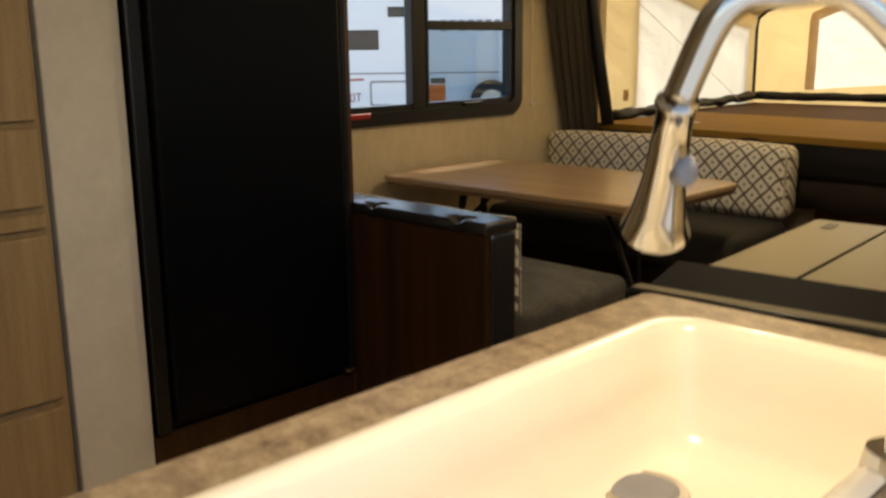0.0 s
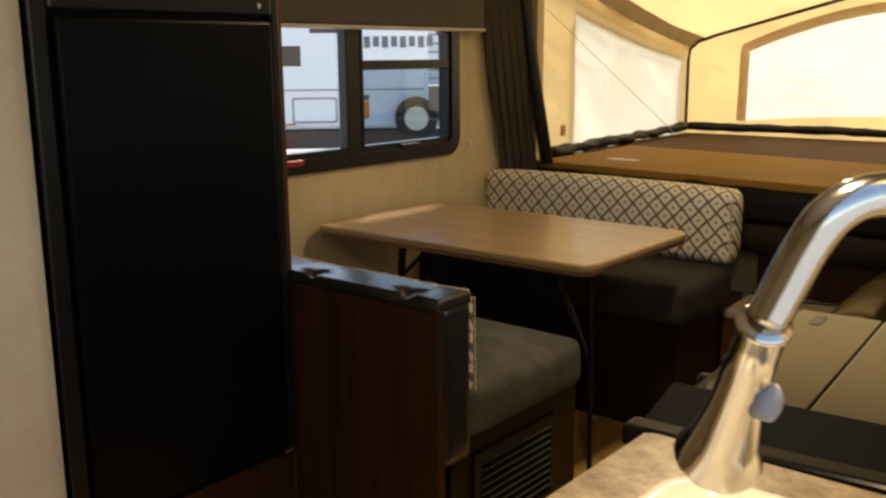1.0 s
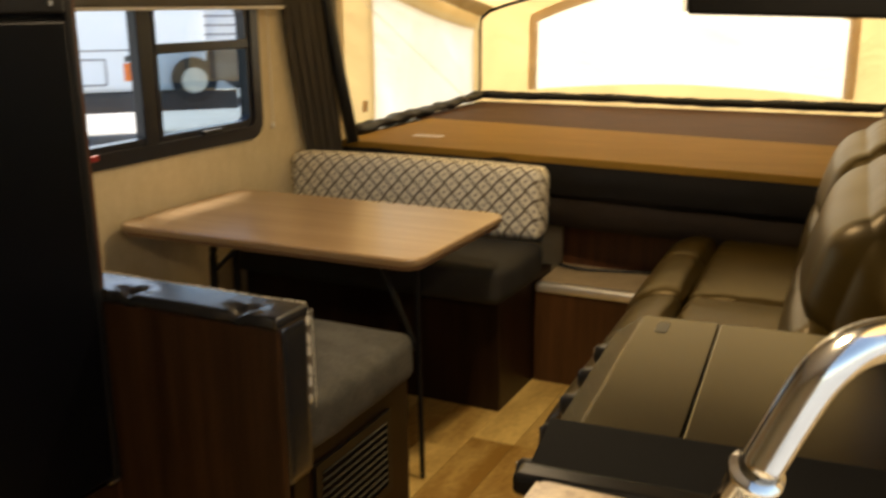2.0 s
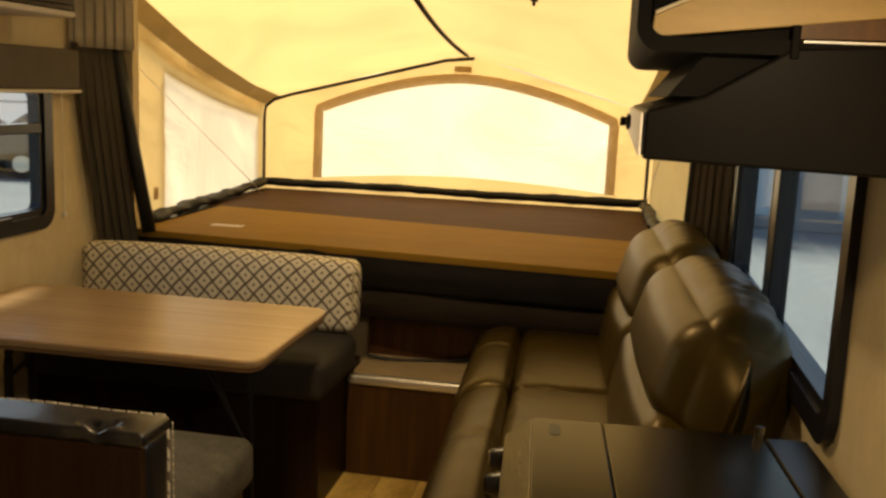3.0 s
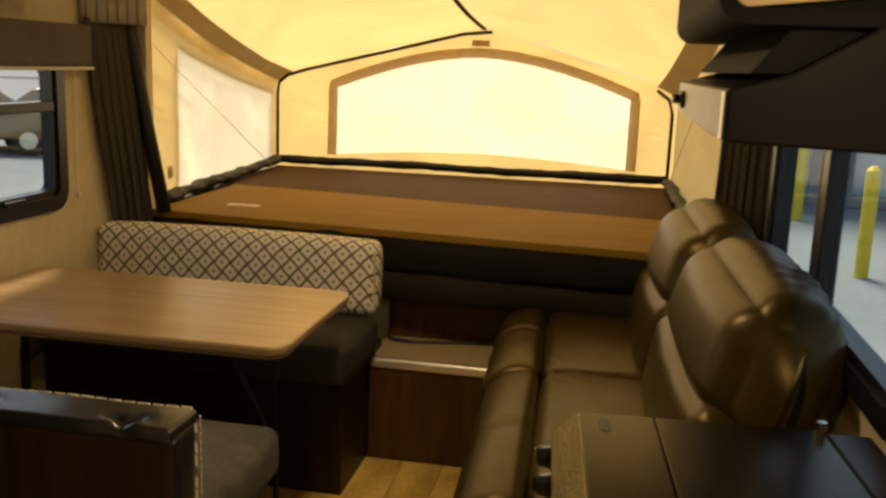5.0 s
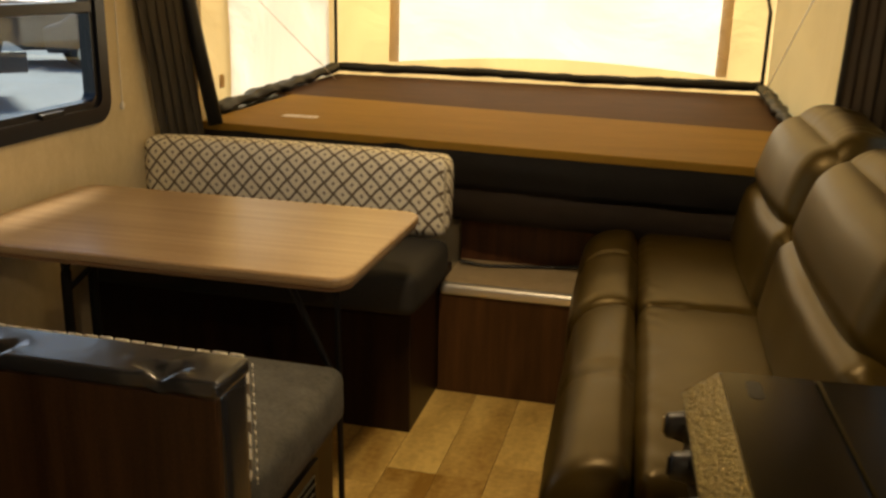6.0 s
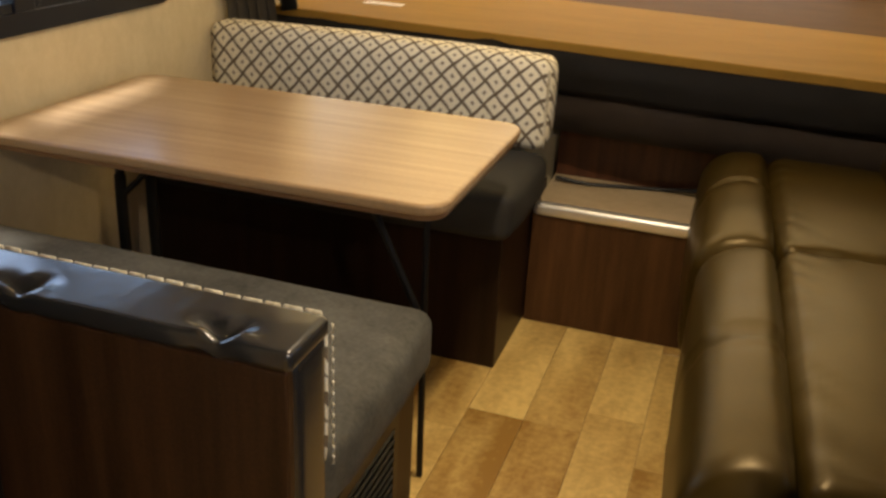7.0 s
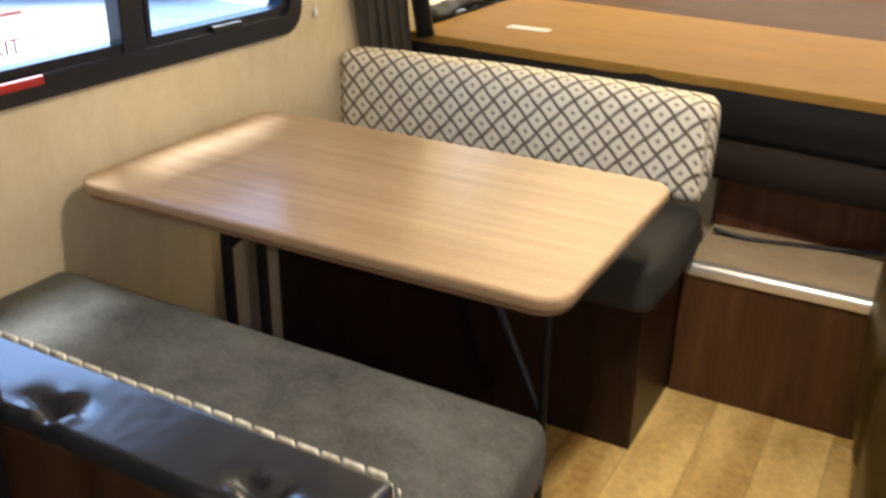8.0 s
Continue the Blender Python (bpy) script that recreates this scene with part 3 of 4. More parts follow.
    cu.align_x = 'CENTER'
    tmp = new("tmp_text", cu)
    dg = bpy.context.evaluated_depsgraph_get()
    me = bpy.data.meshes.new_from_object(tmp.evaluated_get(dg))
    bpy.data.objects.remove(tmp)
    me.transform(m)
    me.materials.clear()
    me.materials.append(M[material])
    ob = new(name, me)
    ob.parent = parent
    return ob


# exit sticker inside the clear pane
st = thing("exit_sticker", "clear window sticker with red exit lettering", "sticker", (XL - 0.010, 1.880, 1.012))
text_mesh("EXIT", 0.046, Matrix.Translation((0.0, 0, 0)) @ pose(0, 0, 0, 90, 0, 90), "red", st)
for dz, w in ((0.075, 0.12), (-0.028, 0.10), (-0.05, 0.12)):
    part("print_line", box(-.0006, .0006, -w / 2, w / 2, dz, dz + .008), "pinkprint", st)

# valance over the west window
va = thing("window_valance", "taupe fabric covered window valance with a lighter lower lip", "valance", (XL, 0, 0))
part("board", box(0.002, 0.075, 1.50, 2.90, 1.425, 1.57, .008), "valance", va)
part("lip", box(0.004, 0.079, 1.50, 2.905, 1.412, 1.424, .003), "panel", va, "cream lower lip")

# overhead cabinet along the west wall
oc = thing("overhead_cabinet", "dark wood overhead cabinet, its lit lower edge painted cream", "cabinet", (XL, 0, 1.66))
part("body", box(0.002, 0.30, 1.32, 2.50, 0.02, 0.30, .004), "darkwood", oc)
# Pale strip paints the light caught along the cabinet's lower edge.
part("lit_edge", box(0.012, 0.305, 1.32, 2.505, 0.0, 0.018, .004), "panel", oc, "lower edge painted cream as lit")
for ya in (1.35, 1.74, 2.12):
    part("door", box(0.302, 0.318, ya, ya + 0.36, 0.035, 0.285, .004), "darkwood", oc)

# ---- fridge side ----
FX = -0.42
pan = thing("tall_cabinet", "light wood grain tall cabinet with drawers", "cabinet", (FX, 0, 0))
part("body", box(XL - FX + .004, 0, -0.35, 0.475, 0.0, 1.90, .003), "lightwood", pan)
for za, zb in ((.10, .46), (.48, .835), (.85, .88), (.895, 1.055), (1.07, 1.86)):
    d = part("drawer" if zb < 1.06 else "door", box(.002, .018, -.33, .460, za, zb, .004), "lightwood", pan)
part("handle", box(.018, .034, .10, .22, .97, .985, .004), "blackplastic", pan)
fr = thing("fridge_cabinet", "dark wood surround with a pale end panel round the fridge", "cabinet", (FX, 0, 0))
part("end_panel", box(-.64, .004, .485, .662, 0, 1.90, .004), "panel", fr, "pale textured wallboard panel")
part("plinth", box(-.62, .0, .666, 1.275, 0.02, .315, .003), "panelwood", fr)
part("side_panel", box(-.64, .002, 1.277, 1.297, 0, 1.90, .003), "redwood", fr, "reddish brown wood side")
part("top_panel", box(-.62, .0, .666, 1.275, 1.47, 1.90, .003), "darkwood", fr)
part("kick", box(-.62, -.02, .666, 1.275, 0, .018), "blackplastic", fr)
fg = thing("fridge", "matt black built-in fridge with a black frame", "fridge", (FX, 0, 0))
part("body", box(-.60, .0, .685, 1.265, .325, 1.455, .004), "fridgeblack", fg)
part("door", box(.004, .030, .712, 1.245, .345, 1.40, .010, 3), "fridgeblack", fg)
part("frame_rail", box(.004, .020, .668, .704, .322, 1.455, .004), "blackplastic", fg)
part("frame_rail", box(.004, .020, 1.25, 1.272, .322, 1.455, .004), "blackplastic", fg)
part("control_strip", box(.004, .024, .706, 1.25, 1.41, 1.455, .006), "blackplastic", fg)
for yy in (.72, 1.21):
    part("screw", cyl((.024, yy, 1.432), (.0275, yy, 1.432), .006, seg=12), "steel", fg)
part("hinge", box(.02, .036, 1.225, 1.25, .335, .345, .002), "steel", fg)

# ---- dinette ----
hw = thing("half_wall", "dark wood half wall behind the dinette seat", "partition", (0, 1.27, 0))
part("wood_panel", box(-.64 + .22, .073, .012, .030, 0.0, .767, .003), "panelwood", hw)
part("grommet", cyl((-.085, .007, .215), (-.085, .013, .215), .045, .05, 24), "blackplastic", hw, "round black heater vent")
part("grommet_cap", cyl((-.085, .002, .215), (-.085, .007, .215), .036, .040, 24), "fridgeblack", hw)


def dent(bm, zt, reach):
    """Two buttons pull the vinyl down near its near edge: a pit, folds that fan out of it, and an edge drawn in."""
    for v in bm.verts:
        for dx, yb in ((-.343, 1.306), (-.030, 1.304)):
            ex, ey = v.co.x - dx, v.co.y - yb
            d = math.hypot(ex * .75, ey)
            if d < reach and v.co.z > zt - .05:
                k = (1 - d / reach) ** 2
                a = math.atan2(ey, ex)
                v.co.z -= .019 * math.exp(-(d / .017) ** 2) + .006 * k
                v.co.z += .0045 * math.cos(a * 3 + 1.0 + dx) * math.exp(-((d - .024) / .012) ** 2)
                if ey < 0:
                    v.co.y += .016 * k
        v.co.z += .0012 * noise.noise(Vector((v.co.x * 9, v.co.y * 14, 1))) + .0004 * noise.noise(Vector((v.co.x * 45, v.co.y * 30, 4)))
    return bm


def vinyl_back():
    return padded(-.985, .076, 1.302, 1.391, .40, .776, .008, .002, (40, 6, 12), .0012, 3.0, 9)


bk = thing("padded_seat_back", "black vinyl padded backrest with tufted dents and cream piping", "backrest", (0, 0, 0))
part("pad", vinyl_back(), "vinyl", bk, smooth=True)
part("top_pad", dent(padded(-.985, .080, 1.278, 1.393, .768, .799, .009, .001, (200, 30, 6), 0), .799, .060), "vinyl", bk, "glossy black vinyl top", smooth=True)
pl = part("front_cover", padded(-.985, .070, 1.394, 1.408, .553, .784, .006, .002, (40, 5, 8), .001), "lattice", bk, "off-white cloth with a taupe lattice", smooth=True)
x = -.975
while x < .060:
    w = .028 + .003 * math.sin(x * 91)
    sag = .0012 * math.sin(x * 23)
    part("stitch", tube([(x, 1.3955, .790 + sag), (x + .003, 1.3965, .7945 + sag), (x + w - .003, 1.3965, .7945 + sag), (x + w, 1.3955, .790 + sag)], [.0015, .0040, .0040, .0015], 8), "piping", bk, "cream piping stitch", smooth=True)
    x += w + .0028
z = .783
while z > .565:
    y = 1.399 + .018 * (.78 - z)
    part("stitch", tube([(.079, y, z), (.081, y, z - .002), (.081, y, z - .013), (.079, y, z - .015)], [.001, .0018, .0018, .001], 8), "piping", bk, "cream piping stitch", smooth=True)
    z -= .018
for dx, yb in ((-.343, 1.306), (-.030, 1.304)):
    part("button", cyl((dx, yb, .770), (dx, yb, .777), .009, .006, 14), "vinyl", bk)


def bench(name, y0, y1, ys0, ys1, seat_mat, label, side):
    b = thing(name, label, "bench", (0, 0, 0))
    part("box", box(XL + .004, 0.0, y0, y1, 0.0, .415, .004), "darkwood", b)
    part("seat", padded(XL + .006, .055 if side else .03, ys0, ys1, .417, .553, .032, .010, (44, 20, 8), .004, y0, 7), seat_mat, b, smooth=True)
    return b


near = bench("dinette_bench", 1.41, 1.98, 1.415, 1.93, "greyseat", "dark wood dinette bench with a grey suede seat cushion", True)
part("vent_grille", ring_frame([(1.49, .10), (1.86, .10), (1.86, .345), (1.49, .345)], [(1.515, .125), (1.835, .125), (1.835, .32), (1.515, .32)], 0.0, .010, lambda a, b, d: (.001 + d, a, b)), "blackplastic", near, "black furnace vent frame")
for k in range(9):
    part("vent_slat", moved(box(-.003, .003, -.158, .158, -.010, .010), Matrix.Translation((.006, 1.675, .135 + k * .0215)) @ pose(0, 0, 0, 0, 35, 0)), "blackplastic", near)
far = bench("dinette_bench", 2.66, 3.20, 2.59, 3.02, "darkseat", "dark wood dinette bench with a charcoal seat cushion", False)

cu = thing("patterned_backrest", "off-white backrest cushion with a taupe diamond lattice on the far bench", "cushion", (-.540, 3.05, .69))
part("cushion", padded(-.557, .557, -.055, .062, -.132, .138, .030, .010, (44, 8, 12), .003, 5, 5), "lattice", cu, smooth=True)
part("welt", tube([(.555, -.048, z) for z in np.linspace(-.12, .11, 12)], .0045, 6), "piping", cu, smooth=True)

tb = thing("dinette_table", "oak laminate drop-leaf dinette table with rounded corners", "table", (-.505, 2.28, 0))
TX, TY = .553, .327
part("tabletop", slab(rounded_outline(-TX, TX, -TY, TY, .058), .723, .748, .008, 3), "oak", tb)
part("edge_band", slab(rounded_outline(-TX + .006, TX - .006, -TY + .006, TY - .006, .055), .712, .7225, .002, 1), "oakedge", tb, "brown rounded edge band", smooth=False)
for dx, dy in ((-.345, -.10), (-.345, .02)):
    part("leg", tube(curve_points([(dx + .05, dy + .01, .712), (dx + .015, dy, .67), (dx, dy, .58), (dx, dy, .30), (dx + .005, dy, .004)], 6), .014, 10), "flap", tb, smooth=True)
part("leg", tube([(.47, -.17, .712), (.475, -.17, .36), (.48, -.17, .004)], .008, 10), "flap", tb)
part("brace", tube([(.27, -.08, .71), (.46, -.16, .42)], .009, 8), "blackplastic", tb)
part("brace", tube([(-.345, -.10, .55), (-.20, -.04, .71)], .008, 8), "flap", tb)
part("leg_plate", box(-.40, -.29, -.15, .07, .700, .711, .002), "blackplastic", tb)

# ---- step below the tent bed ----
sp = thing("entry_step", "dark wood step box with tan tread and bright metal nosing", "step", (0, 3.0, 0))
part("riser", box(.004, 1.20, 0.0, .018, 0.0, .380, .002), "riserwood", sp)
part("tread", box(.004, 1.20, 0.004, .32, .381, .392, .002), "tread", sp, "tan vinyl tread")
part("nosing", box(.004, 1.20, -.012, .030, .360, .400, .015, 5), "nosing", sp, "bright metal nosing")
part("back_riser", box(.004, 1.20, .315, .335, .393, .575, .003), "redwood", sp, "reddish wood back panel")
part("back_cap", box(.004, 1.20, .308, .340, .577, .586, .003), "redwood", sp)
part("cable", tube(curve_points([(.02, .23, .41), (.12, .24, .398), (.25, .27, .397), (.36, .29, .40), (.48, .27, .42)]), .007, 8), "blackplastic", sp, "black cable lying on the tread", smooth=True)

# ---- tent bed ----
BX0, BX1, BY0, BY1, BZ = -1.0, 1.16, 3.22, 5.06, .855
bd = thing("tent_bed", "fold-out tent bed platform of two brown boards", "bed platform", (0, 0, 0))
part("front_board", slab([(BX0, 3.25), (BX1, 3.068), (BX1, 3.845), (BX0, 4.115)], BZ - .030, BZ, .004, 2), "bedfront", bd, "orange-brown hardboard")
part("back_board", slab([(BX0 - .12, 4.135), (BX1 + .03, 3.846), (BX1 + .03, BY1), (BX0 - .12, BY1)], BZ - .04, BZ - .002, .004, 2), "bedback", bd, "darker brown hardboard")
part("side_rail", box(BX0 - .13, BX0 - .002, YF + .05, 4.11, BZ - .04, BZ - .004, .003), "blackplastic", bd)
part("side_rail", box(BX1 + .002, BX1 + .08, YF + .05, 3.83, BZ - .04, BZ - .004, .003), "blackplastic", bd)
part("frame", box(BX0, BX1, 3.31, BY1, BZ - .10, BZ - .042, .004), "blackplastic", bd)
part("sticker", box(-.77, -.63, 3.475, 3.525, BZ + .0005, BZ + .0015), "white", bd, "small white sticker")
part("sticker_print", box(-.765, -.635, 3.492, 3.498, BZ + .0018, BZ + .0023), "red", bd)


def hanging_band(x0, x1, y, z0, z1, bulge, waves, seed):
    def f(u, v):
        x = x0 + (x1 - x0) * u
        return (x, y - .084 * x - bulge * math.sin(math.pi * v) - .006 * noise.noise(Vector((x * waves, v * 3, seed))), z0 + (z1 - z0) * v + .004 * noise.noise(Vector((x * 3, seed, 0))))
    return patch(f, 60, 8, thick=.004)


sk = thing("bed_skirt", "dark cloth skirt hanging below the bed board", "skirt")
part("upper_band", hanging_band(-1.0, 1.16, 3.170, .70, .838, .012, 7, 1), "darkcloth", sk, smooth=True)
part("lower_band", hanging_band(-1.0, 1.04, 3.195, .575, .705, .030, 5, 2), "browncloth", sk, smooth=True)


def rolled_edge(points, name_seed):
    pts = curve_points(points, 14)
    rad = [.030 + .010 * noise.noise(Vector((i * .17, name_seed, 0))) for i in range(len(pts))]
    pts = [p + Vector((.012 * noise.noise(p * 9), .01 * noise.noise(p * 7 + Vector((3, 0, 0))), .010 * noise.noise(p * 8 + Vector((0, 5, 0))))) for p in pts]
    bm = tube(pts, rad, 14, wobble=.55)
    for v in bm.verts:
        # creased, flattened folds lying on the board
        v.co.z = .868 + (v.co.z - .868) * .75
    return bm


er = thing("rolled_tent_edge", "black vinyl tent edge bunched along the bed board", "tent edge")
part("side_roll", rolled_edge([(-1.03, 3.42, .872), (-1.06, 3.9, .882), (-1.08, 4.4, .892), (-1.10, 4.98, .90)], 1), "flap", er, smooth=True)
part("side_roll", rolled_edge([(1.17, 3.30, .885), (1.17, 3.9, .888), (1.16, 4.4, .892), (1.14, 4.98, .90)], 2), "flap", er, smooth=True)
part("back_roll", tube(curve_points([(-1.10, 5.0, .895), (-.4, 5.01, .90), (.4, 5.01, .895), (1.14, 5.0, .90)], 16), .024, 8, wobble=.3), "flap", er, smooth=True)

# ---- the tent ----
TBX0, TBX1, TBY = -1.13, 1.17, 5.04


def back_top(u):
    corner = .045
    base = 1.355 + .03 * max(0.0, min(1, min(u, 1 - u) / corner)) ** 0.5
    return base + (1.69 - 1.385) * (1 - abs(u - .53) / (.53 if u < .53 else .47))


def back_f(u, v):
    x = TBX0 + (TBX1 - TBX0) * u
    d = abs(u - .525) / .3725
    arch_z = 1.345 + .205 * (1 - d ** 1.75)
    if v <= .81:
        return (x, TBY + .02 * v, .80 + (arch_z - .80) * v / .81)
    return (x, TBY + .02 * v, arch_z + (back_top(u) - arch_z) * (v - .81) / .19)


def side_f(left):
    def f(u, v):
        y = YF + .04 + (TBY - YF - .04) * u
        x = TBX0 if left else TBX1 + .11 * (1 - u)
        top = 1.80 + (1.36 - 1.80) * u - .05 * math.sin(math.pi * u)
        return (x, y, .80 + (top - .80) * v)
    return f


def roof_f(u, v):
    x = TBX0 + (TBX1 + .11 * (1 - v) - TBX0) * u
    y = YF + .04 + (TBY + .02 - YF - .04) * v
    front = 1.80 + .26 * (1 - min(1.0, abs(2 * u - 1)) ** 1.6)
    side_sag = -.05 * math.sin(math.pi * v)
    return (x, y, front + (back_top(u) - front) * v + side_sag)


tn = thing("tent", "tan canvas fold-out tent with glowing vinyl windows", "tent")


def framed_panel(f, u0, u1, v0, v1, nu, nv, ripple, w):
    """Canvas round a window opening, its sheet, and the seam tape."""
    for a in ((0, u0, 0, 1), (u1, 1, 0, 1), (u0, u1, 0, v0), (u0, u1, v1, 1)):
        if a[1] - a[0] > 1e-4 and a[3] - a[2] > 1e-4:
            part("canvas_panel", patch(f, max(3, int(nu * (a[1] - a[0]))), max(3, int(nv * (a[3] - a[2]))), *a, ripple=ripple), "canvas", tn, smooth=True)
    part("vinyl_window", patch(f, nu, nv, u0, u1, v0, v1, ripple=ripple * 1.3), "screen", tn, "milky window vinyl lit from outside", smooth=True)


framed_panel(back_f, .150, .900, .20, .81, 40, 24, .010, .03)
framed_panel(side_f(True), .262, .945, .09, .838, 36, 20, .012, .03)
part("canvas_panel", patch(side_f(False), 36, 20, ripple=.014), "canvas", tn, smooth=True)


def tape(f, path, width, off):
    """A sewn strip along a path in the sheet's own u, v."""
    own = bmesh.new()
    rows = []
    pts = [Vector(f(*p)) for p in path]
    for i, p in enumerate(path):
        t = (pts[min(i + 1, len(pts) - 1)] - pts[max(i - 1, 0)]).normalized()
        e = 1e-3
        nrm = (Vector(f(p[0] + e, p[1])) - pts[i]).cross(Vector(f(p[0], p[1] + e)) - pts[i]).normalized()
        s = t.cross(nrm) * width / 2
        rows.append([own.verts.new(pts[i] + s + nrm * off), own.verts.new(pts[i] - s + nrm * off)])
    for a, b in zip(rows, rows[1:]):
        own.faces.new((a[0], a[1], b[1], b[0]))
    bmesh.ops.solidify(own, geom=own.faces[:], thickness=.002)
    return own


def window_path(u0, u1, v0, v1, n=18):
    a = [(u0, v0 + (v1 - v0) * k / n) for k in range(n)]
    b = [(u0 + (u1 - u0) * k / n, v1) for k in range(n)]
    c = [(u1, v1 - (v1 - v0) * k / n) for k in range(n + 1)]
    return a + b + c


part("seam_tape", tape(back_f, window_path(.150, .900, .20, .81), .056, .016), "seam", tn, "brown seam tape round the window")
part("seam_tape", tape(side_f(True), window_path(.262, .945, .09, .838), .026, -.018), "seam", tn)
part("roof_panel", patch(roof_f, 40, 28, ripple=.016, freq=2.2), "roofcanvas", tn, smooth=True)
part("roof_seam", patch(roof_f, 6, 28, 0.0, .045, 0, 1, offset=-.014, ripple=.012), "greycanvas", tn, "grey roof seam band", smooth=True)
part("side_band", patch(side_f(True), 36, 5, .02, .985, .905, .995, offset=-.016, ripple=.010), "greycanvas", tn, "grey translucent band under the roof edge", smooth=True)
part("roof_seam", patch(roof_f, 6, 28, .95, 1.0, 0, 1, offset=-.014, ripple=.012), "greycanvas", tn, "grey roof seam band", smooth=True)
arch = [(TBX0 + .02, TBY - .04, .90), (TBX0 + .02, TBY - .04, 1.28), (TBX0 + .03, TBY - .04, 1.345), (TBX0 + .08, TBY - .04, 1.385)] + [(TBX0 + (TBX1 - TBX0) * u, TBY - .03, back_top(u) - .012) for u in (.08, .2, .3, .4, .48, .55)]
part("bow_pole", tube(arch, .010, 8), "blackplastic", tn, "black tent bow", smooth=True)
part("bow_pole", tube([(TBX1 - .03, TBY - .04, .90), (TBX1 - .03, TBY - .04, 1.26), (TBX1 - .05, TBY - .04, 1.335), (TBX1 - .12, TBY - .04, 1.385)], .010, 8), "blackplastic", tn, smooth=True)
part("ridge_strap", tape(roof_f, [(.53 - .06 * k / 20, 1 - .95 * k / 20) for k in range(21)], .028, -.016), "browncloth", tn, "brown ridge strap")
part("warning_tag", box(.02, .12, TBY - .012, TBY - .010, 1.585, 1.62), "seam", tn, "small printed tag")
part("turn_button", box(TBX0 + .02, TBX0 + .026, 3.62, 3.66, .93, .985, .002), "seam", tn)
part("tension_wire", cyl((-1.10, 3.48, 1.52), (-.90, 4.42, .90), .0022, seg=6), "steel", tn)
part("tension_wire", cyl((1.15, 3.52, 1.36), (1.13, 4.70, .90), .0022, seg=6), "steel", tn)

# clips under the opening's header
for x in (-.59, .61):
    c = thing("curtain_clip", "small black clip under the tent opening header", "clip", (x, YF - .02, 1.82), group="clips under the tent opening header")
    part("clip_body", box(-.014, .014, -.006, .018, .0, .045, .004), "blackplastic", c)
    part("clip_hook", box(-.006, .006, -.012, .0, -.016, .006, .002), "blackplastic", c)


def curtain(name, top0, top1, bot0, bot1, folds, depth, label, mat):
    def f(u, v):
        a = Vector(bot0).lerp(Vector(top0), v)
        b = Vector(bot1).lerp(Vector(top1), v)
        p = a.lerp(b, u)
        k = math.sin(u * folds * 2 * math.pi + 1.4 * noise.noise(Vector((u * 3, v * 2.2, folds)))) * (.6 + .8 * abs(noise.noise(Vector((u * 5, v, 2)))))
        return (p.x, p.y - depth * k, p.z)
    c = thing(name, label, "curtain")
    part("cloth", patch(f, folds * 12, 24, ripple=.006, freq=6, thick=.002), mat, c, smooth=True)
    return c


cw = curtain("curtain", (-1.075, 2.93, 1.60), (-1.075, 3.215, 1.60), (-1.068, 3.08, .80), (-.955, 3.205, .78), 5, .014, "dark taupe curtain gathered beside the tent opening", "curtain")
part("edge_binding", tube([(-1.085, 3.255, 1.75), (-1.07, 3.25, 1.55), (-1.00, 3.235, 1.2), (-.925, 3.225, .85)], .028, 8), "flap", cw, "black binding", smooth=True)
part("heading", patch(lambda u, v: (-1.085 + .075 * u, 2.93 + .335 * u + .012 * math.sin(u * 40), 1.585 + .375 * v), 40, 6, thick=.002), "panel", cw, "pale heading", smooth=True)
ce = curtain("curtain", (1.325, 2.86, 1.62), (1.25, 3.24, 1.62), (1.325, 2.84, .80), (1.22, 3.22, .80), 5, .016, "dark brown curtain gathered beside the tent opening", "browncloth")
part("edge_binding", tube([(1.245, 3.25, 1.75), (1.235, 3.245, 1.2), (1.225, 3.24, .85)], .014, 8), "darkcloth", ce, "black binding", smooth=True)

bc = thing("blind_cord", "white blind cord with a small bead on the wall", "cord", (XL + .008, 2.885, .965))
part("cord", cyl((0, 0, .0), (0, 0, .45), .0016, seg=6), "white", bc)
part("bead", tube([(0, 0, -.022), (0, 0, -.014), (0, 0, -.004), (0, 0, .004)], [.003, .007, .0065, .003], 10), "white", bc, smooth=True)

# ---- sofa ----
so = thing("sofa", "brown leather jackknife sofa with tufted seat and pillow back", "sofa", (0, 0, 0))
part("base", box(.58, 1.30, 1.56, 3.18, .0, .36, .02), "blackplastic", so, "black cloth base")
SEAM = 2.42


def seat_roll(x0, x1, y0, y1, z0, z1, stitch, seed):
    """The rounded front of a seat: a fat roll that falls away to the aisle, with one sewn line across."""
    bm = padded(x0, x1, y0, y1, z0, z1, .030, .014, (16, 90, 14), .003, seed, 8)
    for v in bm.verts:
        c = v.co
        d = (x0 + .13 - c.x) / .13
        if d > 0 and c.z > z0 + .05:
            c.z -= .060 * d ** 2.4 * min(1, (c.z - z0 - .05) / .1)
        for ye, sgn in ((y0, 1), (y1, -1)):
            e = 1 - (c.y - ye) * sgn / .06
            if e > 0 and c.z > z0 + .08:
                c.z -= .014 * e ** 2
        if c.z > z0 + .04:
            k = math.exp(-((c.y - stitch) / .007) ** 2)
            c.z -= .007 * k
            c.x += .007 * k if c.x < x0 + .06 else 0
            c.z += .0025 * math.sin(c.y * 95 + 3 * noise.noise(Vector((c.x * 20, c.y * 6, seed)))) * math.exp(-((c.y - stitch) / .045) ** 2)
    return bm


def seat_panel(x0, x1, y0, y1, z0, z1, seed):
    """The flat part of a seat: a low swelling cushion with soft puckers along its seams."""
